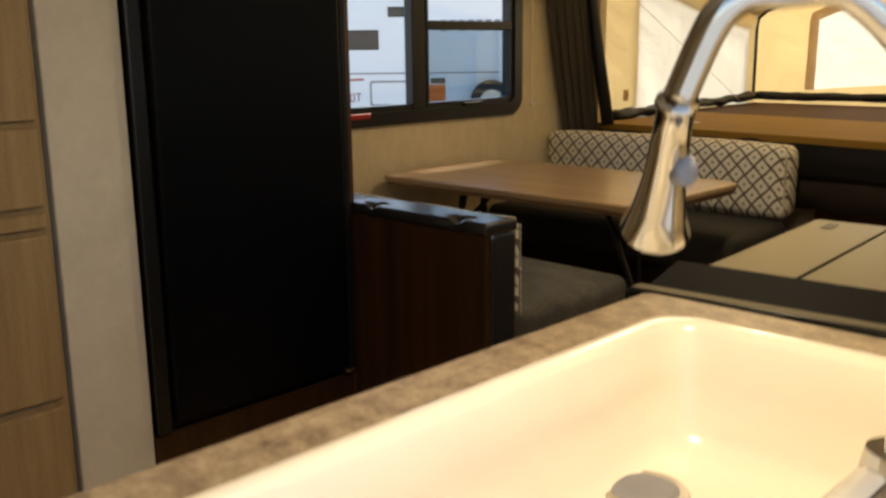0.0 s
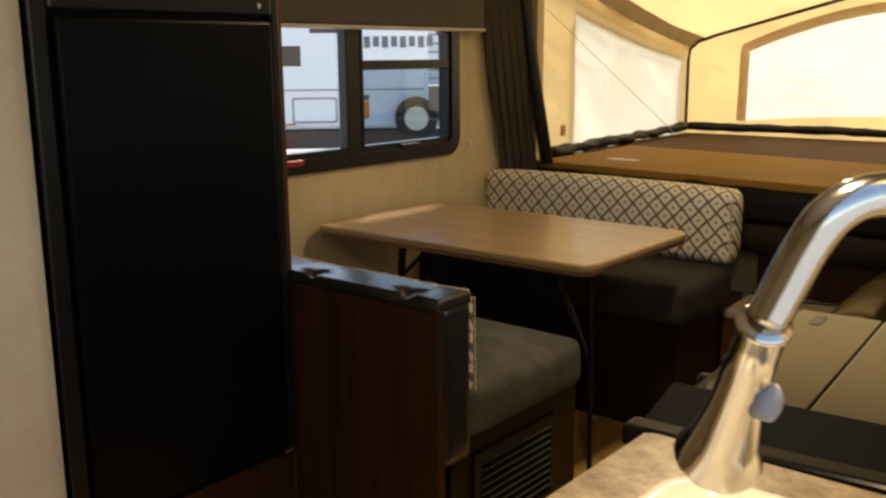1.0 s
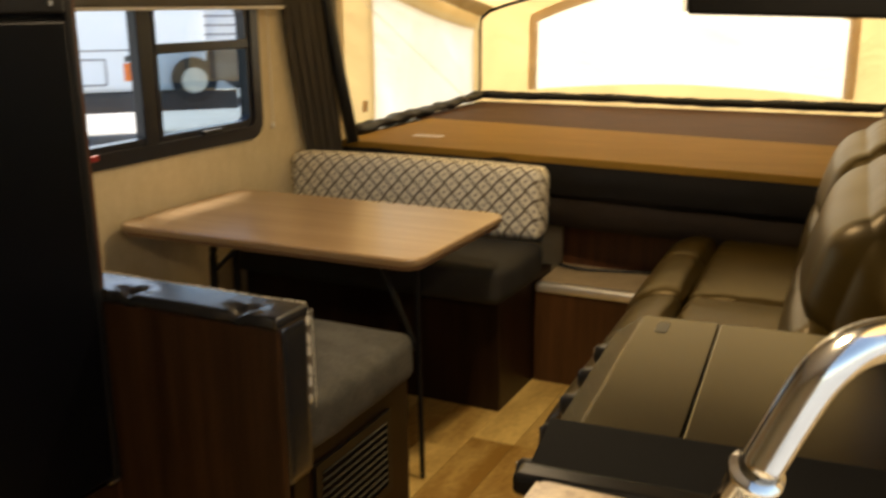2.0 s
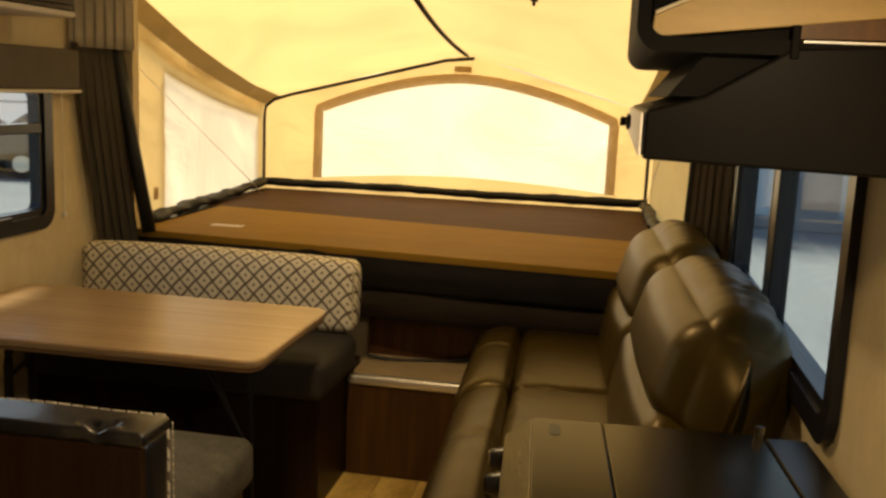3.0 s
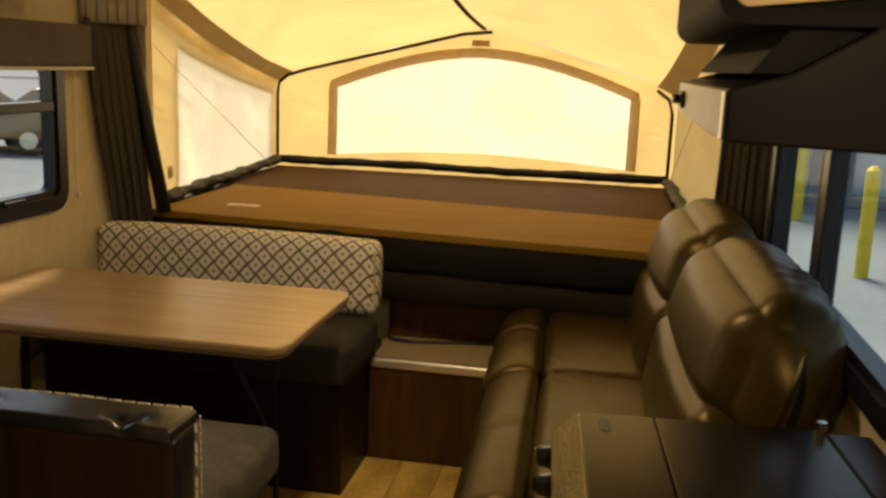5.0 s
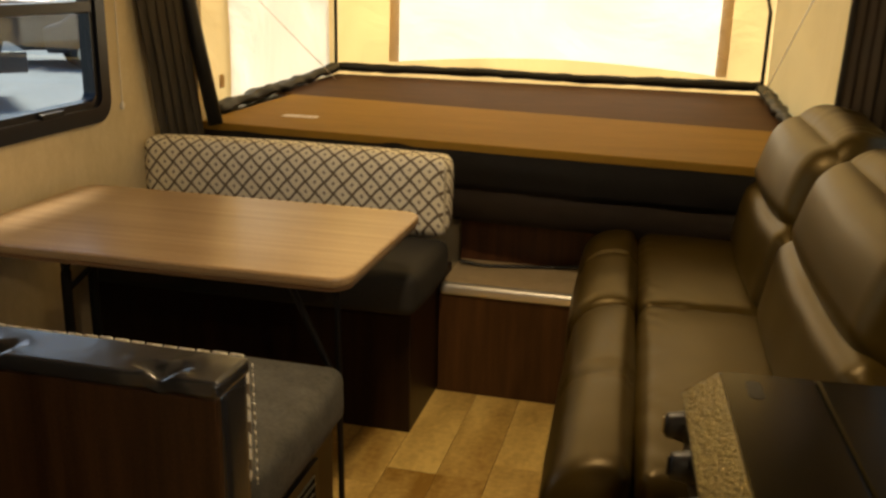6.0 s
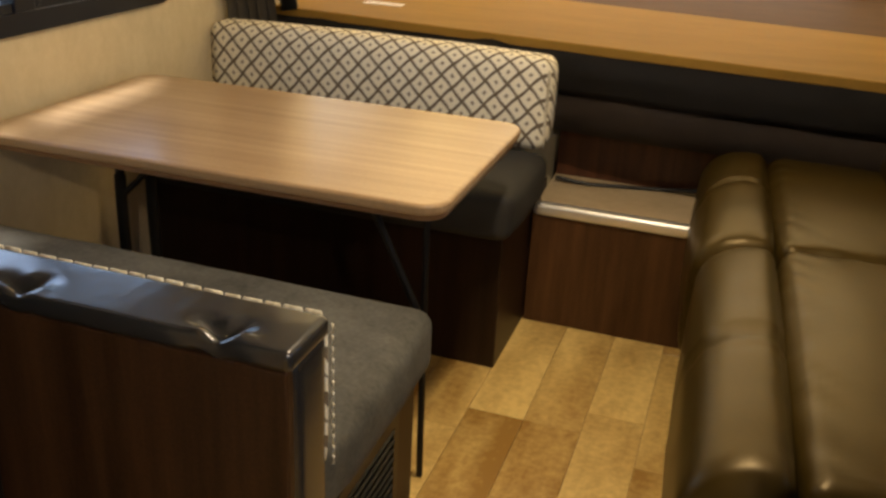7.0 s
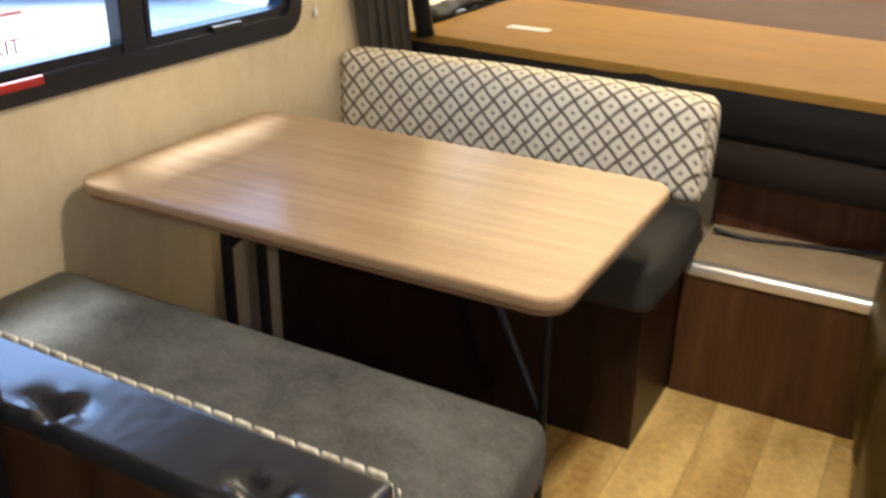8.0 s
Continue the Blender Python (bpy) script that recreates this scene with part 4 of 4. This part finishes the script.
    bm = padded(x0, x1, y0, y1, z0, z1, .030, .018, (30, 40, 8), .003, seed, 7)
    for v in bm.verts:
        c = v.co
        if c.z > z0 + .1:
            near = min(c.x - x0, y1 - c.y, c.y - y0)
            c.z += .0022 * math.sin((c.x + c.y) * 70 + 4 * noise.noise(c * 5)) * math.exp(-(near / .05) ** 2)
    return bm


for k, (ya, yb, st, xf) in enumerate(((1.53, SEAM, 1.955, .536), (SEAM + .003, 3.17, 2.83, .522))):
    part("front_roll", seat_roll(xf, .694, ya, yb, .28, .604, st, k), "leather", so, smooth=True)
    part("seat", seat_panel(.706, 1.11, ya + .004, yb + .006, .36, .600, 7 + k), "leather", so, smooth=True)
# Leather front below the rolls; its shade is put in as black colour.
part("front_apron", padded(.568, .66, 1.535, 3.15, .02, .30, .03, .006, 12, .004, 3, 6), "flap", so, "leather front, coloured black for shade", smooth=True)


def back_pillow(y0, y1, seed):
    """A leaning back section: a lumbar roll and a fat upper pillow, its face gathered into a seam along the top."""
    lo = padded(-.095, .07, y0 + .01, y1 - .01, .0, .245, .045, .022, (12, 30, 14), .004, seed, 7)
    hi = padded(-.135, .115, y0, y1, .07, .475, .118, .036, (20, 130, 48), .005, seed + 2, 4)
    h = y1 - y0
    for v in hi.verts:
        y, z = v.co.y, v.co.z
        t = (y - y0) / h
        mid = max(0, 1 - abs(2 * t - 1) ** 4)
        if z > .27:
            # the face wraps over the crest to a seam at the back; uneven folds run forward from it
            ax_, az_ = v.co.x + .01, z - .355
            th = math.atan2(az_, ax_)
            rad = Vector((ax_, 0, az_)).normalized()
            gap = th - 1.18 - .10 * noise.noise(Vector((y * 5, 0, seed)))
            push = -.009 * math.exp(-(gap / .07) ** 2) * mid
            if gap > 0:
                fold = math.sin(y * 74 + 6.0 * noise.noise(Vector((y * 5, th * .8, seed))))
                reach = .42 + .42 * noise.noise(Vector((y * 8, 7, seed)))
                push += .0115 * fold * math.exp(-(gap / max(.15, reach)) ** 1.5) * mid * (.65 + 1.1 * noise.noise(Vector((y * 3.5, 3, seed))))
            v.co += rad * push
        if z < .24 and v.co.x < .02:
            # the underside tucks back over the lumbar roll
            v.co.x += (.24 - z) * .75
        e = min(y - y0, y1 - y) / .09
        if e < 1:
            v.co.z -= (1 - e) ** 2 * .040 * max(0, (z - .07) / .4)
            v.co.x += (1 - e) ** 2 * (.022 if v.co.x < 0 else -.015)
    return lo, hi


for k, (ya, yb) in enumerate(((1.56, SEAM), (SEAM + .01, 3.15))):
    lo, hi = back_pillow(ya, yb, 11 + k * 5)
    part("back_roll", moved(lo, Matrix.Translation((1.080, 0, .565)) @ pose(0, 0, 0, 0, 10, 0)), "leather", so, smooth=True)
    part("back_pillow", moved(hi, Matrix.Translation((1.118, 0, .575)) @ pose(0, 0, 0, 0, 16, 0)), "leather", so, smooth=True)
part("back_frame", box(1.195, 1.265, 1.62, 3.08, .34, .84, .03), "blackplastic", so)
part("hinge_bracket", box(.99, 1.03, 1.515, 1.527, .52, .60, .004), "steel", so)
so.matrix_world = Matrix.Translation((.58, 2.0, 0)) @ pose(0, 0, 0, 0, 0, 2.5) @ Matrix.Translation((-.58, -2.0, 0))

# ---- kitchen ----
CZ, CX0, CY0, CY1 = .885, .855, -.12, 1.46
kc = thing("kitchen_cabinet", "dark wood kitchen base cabinet below the counter", "cabinet", (0, 0, 0))
part("body", box(CX0 + .03, XR - .004, CY0 + .02, CY1, .07, .69, .003), "darkwood", kc)
part("face_rail", box(CX0 + .03, CX0 + .05, CY0 + .02, .72, .692, CZ - .034, .002), "darkwood", kc)
part("end_panel", box(CX0 + .052, XR - .004, CY0 + .02, CY0 + .038, .692, CZ - .034, .002), "darkwood", kc)
part("kick", box(CX0 + .08, XR - .004, CY0 + .02, CY1, 0, .069), "blackplastic", kc)
for ya in (-.08, .32):
    d = part("door", box(CX0 + .012, CX0 + .029, ya, ya + .37, .12, .80, .004), "darkwood", kc)
    part("handle", tube([(CX0 + .012, ya + .33, .62), (CX0 - .012, ya + .33, .63), (CX0 - .012, ya + .33, .73), (CX0 + .012, ya + .33, .74)], .005, 8), "chrome", d)

SX0, SX1, SY0, SY1 = .928, 1.285, -.06, .655
ct = thing("countertop", "brown and grey stone-look laminate countertop", "countertop", (0, 0, 0))
bm = ring_frame(rounded_outline(CX0, XR - .003, CY0, .728, .012), rounded_outline(SX0 + .012, SX1 - .012, SY0 + .012, SY1 - .012, .045), CZ - .032, CZ, lambda a, b, d: (a, b, d))
part("slab", bm, "counter", ct)
part("edge_band", box(CX0 - .004, CX0 - .0005, CY0 + .01, .728, CZ - .031, CZ - .002, .001), "counter", ct)
part("corner_cap", box(CX0 + .01, XR - .01, CY0 - .004, CY0 - .0005, CZ - .031, CZ - .002, .001), "counter", ct)
sk2 = thing("kitchen_sink", "cream composite drop-in sink with a rounded rim", "sink", (0, 0, 0))
bm = bmesh.new()
levels = [(0.0, 0.003, .055), (.004, .006, .053), (.018, .006, .045), (.030, -.004, .04), (.034, -.06, .045), (.045, -.118, .05), (.075, -.135, .05)]
rings = []
for inset, dz, r in levels:
    rings.append([bm.verts.new((x, y, CZ + dz)) for x, y in rounded_outline(SX0 + inset, SX1 - inset, SY0 + inset, SY1 - inset, max(.02, r), 6)])
for a, b in zip(rings, rings[1:]):
    n = len(a)
    for k in range(n):
        bm.faces.new((a[k], a[(k + 1) % n], b[(k + 1) % n], b[k]))
bm.faces.new(rings[-1])
bmesh.ops.recalc_face_normals(bm, faces=bm.faces[:])
part("bowl", bm, "sink", sk2, smooth=True)
part("drain", cyl((1.02, .47, CZ - .1345), (1.02, .47, CZ - .131), .047, .044, 24), "chrome", sk2, "steel drain")
part("strainer", cyl((1.02, .47, CZ - .1308), (1.02, .47, CZ - .1285), .036, .030, 24), "greypaint", sk2, "dark strainer cup")

FHEAD, FCOL = (1.096, .346, 1.055), (1.137, .304, 1.166)
fc = thing("faucet", "brushed nickel gooseneck kitchen faucet with pull-down spray head", "faucet", (1.285, .40, CZ))
part("base", cyl((0, 0, 0), (0, 0, .018), .030, .026, 24), "chrome", fc, smooth=False)
HEADTOP = Vector(FCOL) - Vector((1.285, .40, CZ))
HEADBOT = Vector(FHEAD) - Vector((1.285, .40, CZ))
neck = curve_points([(0, 0, .015), (0, 0, .15), (-.004, .0, .28), (-.045, HEADTOP.y * .35, .350), (HEADTOP.x * .55 - .006, HEADTOP.y * .62, .357), (HEADTOP.x + .030, HEADTOP.y * .93, HEADTOP.z + .064), HEADTOP], 10)
part("neck", tube(neck, .0125, 18), "chrome", fc, smooth=True)
ax = (HEADBOT - HEADTOP)
prof = [(0.0, .0160), (.03, .0168), (.04, .0142), (.30, .0150), (.55, .0168), (.80, .0215), (.97, .029), (1.0, .028)]
part("spray_head", tube([HEADTOP + ax * s for s, _ in prof], [r for _, r in prof], 24), "chrome", fc, "flared spray head", smooth=True)
part("spray_face", tube([HEADTOP + ax * 1.001, HEADTOP + ax * 1.015], .023, 20), "blackplastic", fc)
outw = Vector((.93, -.12, .05)).normalized()
part("spray_button", tube([HEADTOP + ax * .50 + outw * .012, HEADTOP + ax * .50 + outw * .022, HEADTOP + ax * .50 + outw * .025], [.012, .012, .008], 18), "greypaint", fc, "grey oval spray button", smooth=True)
part("lever", tube([(0, .02, .05), (.0, .075, .075)], [.010, .006], 10), "chrome", fc, smooth=True)

# stove with a bi-fold cover
sv = thing("stove", "black stove top with a folding bronze-black cover", "stove", (0, 0, 0))
KY0, KY1, KX0 = .735, 1.350, .818
FHX, FHY = .907, 1.285
part("body", box(KX0 + .030, XR - .004, KY0, KY1, .70, CZ - .028, .006), "blackplastic", sv)
part("near_rail", box(KX0 + .002, XR - .006, KY0 - .012, KY0 + .028, CZ - .027, CZ + .002, .008, 3), "glossblack", sv)
part("near_slope", moved(box(KX0 + .010, XR - .03, -.055, .055, -.004, .004, .003), Matrix.Translation((0, KY0 + .078, CZ - .001)) @ pose(0, 0, 0, 12, 0, 0)), "matteblack", sv, "black sloped end strip")
part("cover_leaf", box(KX0 + .0495, .993, KY0 + .128, KY1 - .01, CZ - .004, CZ + .008, .002), "stoveleaf", sv, "bronze-black enamel cover leaf")
part("cover_leaf", box(.9955, XR - .06, KY0 + .128, KY1 - .01, CZ - .004, CZ + .008, .004), "stoveleaf", sv)
part("cover_lip", moved(box(-.031, .031, KY0 + .128, KY1 - .01, -.004, .004, .003), Matrix.Translation((KX0 + .026, 0, CZ - .014)) @ pose(0, 0, 0, 0, -38, 0)), "stovelit", sv, "bent front lip of the cover, coloured lighter as lit")
part("finger_hole", slab(rounded_outline(FHX - .010, FHX + .010, FHY - .028, FHY + .028, .0095), CZ + .0081, CZ + .0088, .0002, 1), "blackplastic", sv, "oval finger slot")
part("back_trim", box(XR - .055, XR + .02, KY0 + .03, KY1 - .01, CZ - .020, CZ + .003, .004), "blackplastic", sv)
part("vent_post", cyl((XR - .07, KY1 - .03, CZ - .01), (XR - .07, KY1 - .03, CZ + .03), .008, seg=10), "chrome", sv)
part("front_panel", box(KX0 + .012, KX0 + .029, KY0, KY1, .755, CZ - .034, .003), "blackplastic", sv)
for k in range(5):
    y = KY0 + .10 + k * .112
    kn = part("knob", tube([(KX0 + .012, y, .830), (KX0 + .004, y, .830), (KX0 - .010, y, .830), (KX0 - .020, y, .830), (KX0 - .023, y, .830)], [.024, .023, .019, .018, .015], 20), "blackplastic", sv, smooth=True)
    part("knob_grip", box(KX0 - .027, KX0 - .0225, y - .0025, y + .0025, .817, .843, .0015), "chrome" if k in (0, 4) else "blackplastic", kn)
sv.matrix_world = Matrix.Translation((.818, .735, 0)) @ pose(0, 0, 0, 0, 0, 4.2) @ Matrix.Translation((-.818, -.735, 0))

# range hood and the unit above it
hd = thing("range_hood", "black range hood with its lit front painted white, black switch", "range hood", (0, 0, 0))
HX, HY0, HY1, HZ = .967, .858, 1.62, 1.409
own = bmesh.new()
prof2 = [(HX, HZ), (XR - .004, HZ - .01), (XR - .004, HZ + .150), (HX + .165, HZ + .139), (HX + .065, HZ + .078), (HX, HZ + .059)]
a = [own.verts.new((x, HY0, z)) for x, z in prof2]
b = [own.verts.new((x, HY1, z)) for x, z in prof2]
own.faces.new(a)
own.faces.new(list(reversed(b)))
for k in range(6):
    own.faces.new((a[(k + 1) % 6], a[k], b[k], b[(k + 1) % 6]))
bmesh.ops.recalc_face_normals(own, faces=own.faces[:])
bmesh.ops.bevel(own, geom=list(own.edges), offset=.004, segments=2, profile=.5, affect='EDGES')
part("shell", own, "hoodblack", hd)


def xz_plate(points, y0, y1, bevel=.001):
    """A plate with an outline in x, z between two depths."""
    bm = slab([(x, z) for x, z in points], -y1, -y0, bevel, 1)
    return moved(bm, pose(0, 0, 0, 90, 0, 0))


part("duct_cover", xz_plate([(1.036, 1.543), (.992, HZ + .077), (XR - .006, HZ + .077), (XR - .006, 1.543)], HY0 + .02, HY1 - .05), "matteblack", hd, "dull black duct cover")
part("bracket", box(1.127, 1.137, HY0 - .004, HY0 + .016, 1.535, 1.574, .002), "matteblack", hd)
part("trim_strip", box(1.140, XR - .008, HY0 - .003, HY0 + .004, 1.5535, 1.557, .001), "steel", hd, "thin bright trim strip")
# Front face painted white for the glare that falls on it.
part("front_strip", box(HX - .006, HX - .002, HY0 + .005, HY1 - .005, HZ + .003, HZ + .057, .002), "white", hd, "front strip, white for the glare on it")
sw = part("switch", box(HX - .014, HX - .006, 1.43, 1.52, HZ + .016, HZ + .044, .006), "blackplastic", hd, "black rocker switch")
part("switch_lever", cyl((HX - .014, 1.455, HZ + .030), (HX - .024, 1.455, HZ + .032), .008, seg=12), "fridgeblack", sw)
part("switch_lever", cyl((HX - .014, 1.495, HZ + .030), (HX - .024, 1.495, HZ + .028), .008, seg=12), "fridgeblack", sw)

uc = thing("upper_unit", "beige overhead unit with a black rounded edge and dark grille", "cabinet", (0, .86, 1.545))
part("body", box(.965, XR - .004, .016, .80, .0, .40, .004), "matteblack", uc, "black unit body")
part("edge_frame", ring_frame(rounded_outline(.949, XR + .10, -.006, .42, .03), rounded_outline(.965, XR + .09, .012, .40, .02), -.0, .80, lambda p, q, d: (min(p, XR - .005), d, q)), "matteblack", uc, "black rounded edge")
UZ = 1.545
part("face_panel", xz_plate([(.967, 1.5555 - UZ), (XR - .006, 1.596 - UZ), (XR - .006, 1.70 - UZ), (1.06, 1.70 - UZ), (1.022, 1.605 - UZ), (.969, 1.581 - UZ)], .002, .014), "shelftan", uc, "tan slanted face")
part("shelf_lip", xz_plate([(.970, 1.582 - UZ), (1.020, 1.604 - UZ), (1.019, 1.608 - UZ), (.970, 1.586 - UZ)], -.006, .010), "panel", uc, "pale lip")
part("lower_panel", xz_plate([(1.137, 1.5755 - UZ), (XR - .006, 1.595 - UZ), (XR - .006, 1.560 - UZ), (1.137, 1.558 - UZ)], .004, .015), "riserwood", uc, "brown lower panel")
part("grille_frame", box(.972, 1.045, .006, .016, .066, .18, .003), "blackplastic", uc)
for k in range(7):
    part("grille_bar", box(.976, 1.041, .001, .006, .072 + k * .0105, .0755 + k * .0105, .001), "steel", uc)

# Unseen cabinet, added so the kitchen light hangs low over the sink.
ov = thing("overhead_cabinet", "unseen dark wood cabinet added to hold the kitchen light", "cabinet", (0, 0, 1.72))
part("body", box(1.00, XR - .004, .12, .84, 0, .25, .004), "darkwood", ov)
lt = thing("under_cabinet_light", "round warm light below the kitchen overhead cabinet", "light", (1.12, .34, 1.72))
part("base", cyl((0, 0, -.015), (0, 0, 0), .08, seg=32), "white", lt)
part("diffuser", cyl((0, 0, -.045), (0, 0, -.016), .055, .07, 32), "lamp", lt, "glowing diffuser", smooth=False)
lamp = new("kitchen_light", bpy.data.lights.new("kitchen_light", 'AREA'))
lamp.data.shape, lamp.data.size, lamp.data.energy, lamp.data.color = 'DISK', .11, 3.7, (1.0, .80, .55)
lamp.matrix_world = look((1.12, .34, 1.67), (1.12, .34, 0))

# Unseen ceiling light, added to brighten the aisle floor and table.
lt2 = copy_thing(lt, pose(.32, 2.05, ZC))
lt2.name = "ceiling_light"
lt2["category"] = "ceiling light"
lt2["label"] = "unseen warm ceiling light added to brighten the aisle"
lamp2 = new("aisle_fill_light", lamp.data.copy())
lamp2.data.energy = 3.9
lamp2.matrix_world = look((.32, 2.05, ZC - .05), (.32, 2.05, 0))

# ---- outside ----
GZ = -.90
tagged(part("ground", box(-300, 300, -300, 400, GZ - .3, GZ), "asphalt"), "pale grey concrete sales lot", "ground", kind="structure")
tagged(part("road_line", box(-30, -7, 11.4, 11.55, GZ + .004, GZ + .008), "roadpaint"), "white painted lane line", "road line", kind="structure")


def wheel(parent, x, y, z, r, axis_y=True):
    t = part("wheel", cyl((x, y - .1, z), (x, y + .1, z), r, seg=28), "tyre", parent)
    part("rim", cyl((x, y - .115, z), (x, y - .09, z), r * .55, r * .6, 20), "steel", t)
    return t


def parked_trailer(m):
    """A white travel trailer; its near side faces -y of its own frame."""
    t = thing("travel_trailer", "white parked travel trailer with dark windows and a spare wheel", "trailer")
    part("body", box(-3.4, 3.0, 0, 2.3, .93, 3.3, .12, 3), "paintwhite", t)
    part("chassis", box(-3.2, 3.5, .1, 2.2, .58, .92, .02), "darkpaint", t)
    part("bumper", box(3.0, 3.28, .2, 2.1, .62, .78, .02), "darkpaint", t)
    for x, z0, z1, w in ((.15, 2.05, 2.40, .58), (-1.3, 1.95, 2.4, .8), (.9, 2.62, 2.80, .5)):
        wn_ = part("window", box(x, x + w, -.012, .01, z0, z1, .008), "frameblack", t)
        part("pane", box(x + .03, x + w - .03, -.016, -.012, z0 + .03, z1 - .03), "darkpaint", wn_)
    part("seam_line", box(-3.3, 2.9, -.008, .0, 1.62, 1.645, .002), "greypaint", t)
    part("hatch", ring_frame(rounded_outline(.55, 1.35, 1.05, 1.5, .05), rounded_outline(.58, 1.32, 1.08, 1.47, .04), 0, .012, lambda p, q, d: (p, -d, q)), "greypaint", t)
    part("tail_lamp", box(1.62, 1.92, -.02, .01, 1.12, 1.42, .01), "orange", t)
    part("lamp_bezel", box(1.65, 1.92, -.02, .01, 1.44, 1.54, .008), "darkpaint", t)
    for k in range(8):
        part("print_bar", box(1.85 + k * .16, 1.85 + k * .16 + .11, -.004, .001, 2.36 + .02 * (k % 2), 2.56), "inktext", t)
    for x in (-1.3, -.45):
        wheel(t, x, .12, .36, .36)
    wheel(t, 2.75, -.14, 1.12, .38)
    part("spare_bracket", box(2.6, 2.9, -.06, .02, .7, 1.1, .01), "darkpaint", t)
    part("step", box(-3.0, -2.4, -.35, .1, .40, .46, .01), "darkpaint", t)
    t.matrix_world = m
    return t


def at_bearing(deg, dist, turn):
    """A place outside, deg to the left of ahead as seen from the doorway."""
    a = radians(deg)
    return pose(1.3 - dist * math.sin(a), -.25 + dist * math.cos(a), GZ, 0, 0, turn)


parked_trailer(at_bearing(50.4, 17.0, 45.0))


def parked_car(m, body, label):
    c = thing("parked_car", label, "car")
    out = [(-2.2, .35), (2.2, .35), (2.25, .75), (1.6, .95), (.9, 1.45), (-1.2, 1.5), (-1.9, 1.0), (-2.25, .9)]
    own = bmesh.new()
    f1 = [own.verts.new((x, 0, z)) for x, z in out]
    f2 = [own.verts.new((x, 1.75, z)) for x, z in out]
    own.faces.new(f1)
    own.faces.new(list(reversed(f2)))
    for k in range(len(out)):
        own.faces.new((f1[k - 1], f1[k], f2[k], f2[k - 1]))
    bmesh.ops.recalc_face_normals(own, faces=own.faces[:])
    bmesh.ops.bevel(own, geom=list(own.edges), offset=.07, segments=2, profile=.5, affect='EDGES')
    part("body", own, body, c)
    part("side_window", box(-1.1, .8, -.01, .03, 1.0, 1.36, .02), "frameblack", c)
    for x in (-1.35, 1.35):
        wheel(c, x, .06, .34, .34)
    c.matrix_world = m
    return c


parked_car(at_bearing(39.0, 24.0, 38.0), "darkpaint", "dark parked car on the far side of the lot")
parked_car(at_bearing(32.0, 23.0, 30.0), "darkpaint", "dark parked car beside the lane")

# white building with a stair rail, across the lot
wb = thing("white_building", "low white building with a slatted rail, far across the lot", "building")
part("wall", box(-9, 9, 0, 6, 0, 5.0, .05), "paintwhite", wb)
part("roof", box(-9.2, 9.2, -.2, 6.2, 5.0, 5.25, .03), "greypaint", wb)
for k in range(6):
    part("rail", box(-6, 4, -.9, -.85, 1.4 + k * .3, 1.47 + k * .3, .01), "greypaint", wb)
for x in (-6, -3.5, -1, 1.5, 4):
    part("rail_post", box(x - .04, x + .04, -.92, -.84, 0, 3.1, .01), "greypaint", wb)
wb.matrix_world = at_bearing(35.0, 34.0, 35.0)

# building with bollards on the entry side
sh = thing("storage_building", "pale blue clad building with an added grey post", "building")
part("wall", box(-8, 14, 0, 8, 0, 5.5, .05), "shedwall", sh)
part("roof", box(-8.2, 14.2, -.2, 8.2, 5.5, 5.8, .03), "greypaint", sh)
# Added post stands in for the dark band between the east window's panes.
part("post", box(.43, 1.20, -.4, -.02, 0, 5.3, .02), "greypaint", sh, "grey post standing in for the window's dark pane")
part("kerb", box(-8, 14, -.35, -.05, 0, .22, .03), "greypaint", sh)
sh.matrix_world = pose(4.15, 18.8, GZ, 0, 0, -8)
bo = thing("bollard", "yellow painted steel bollard", "bollard", (3.97, 16.3, GZ), group="yellow bollards beside the building")
part("pipe", cyl((0, 0, 0), (0, 0, 1.32), .085, seg=20), "yellow", bo)
part("cap", cyl((0, 0, 1.32), (0, 0, 1.37), .085, .04, 20), "yellow", bo)
copy_thing(bo, pose(3.93, 11.7, GZ))

# ---- floor planks ----
rnd = random.Random(4)
PW, PL = .152, .61
meshes = {}


def plank_mesh(length):
    key = round(length, 3)
    if key not in meshes:
        bm = box(0, PW - .0015, 0, length - .0015, -.004, 0, .0008, 1)
        me = bpy.data.meshes.new("plank")
        bm.to_mesh(me)
        bm.free()
        me.materials.append(M["plank"])
        meshes[key] = me
    return meshes[key]


x = -.46
while x < XR - .05:
    y = YB + .02 + rnd.choice((-.4, -.2, 0, -.3))
    while y < 3.0:
        y0, y1 = max(y, YB), min(y + PL, 3.0)
        if y1 - y0 > .05:
            p = new("plank", plank_mesh(round(y1 - y0, 2)))
            p.location = (x, y0, .0)
            p.parent = floor_ob
        y += PL
    x += PW
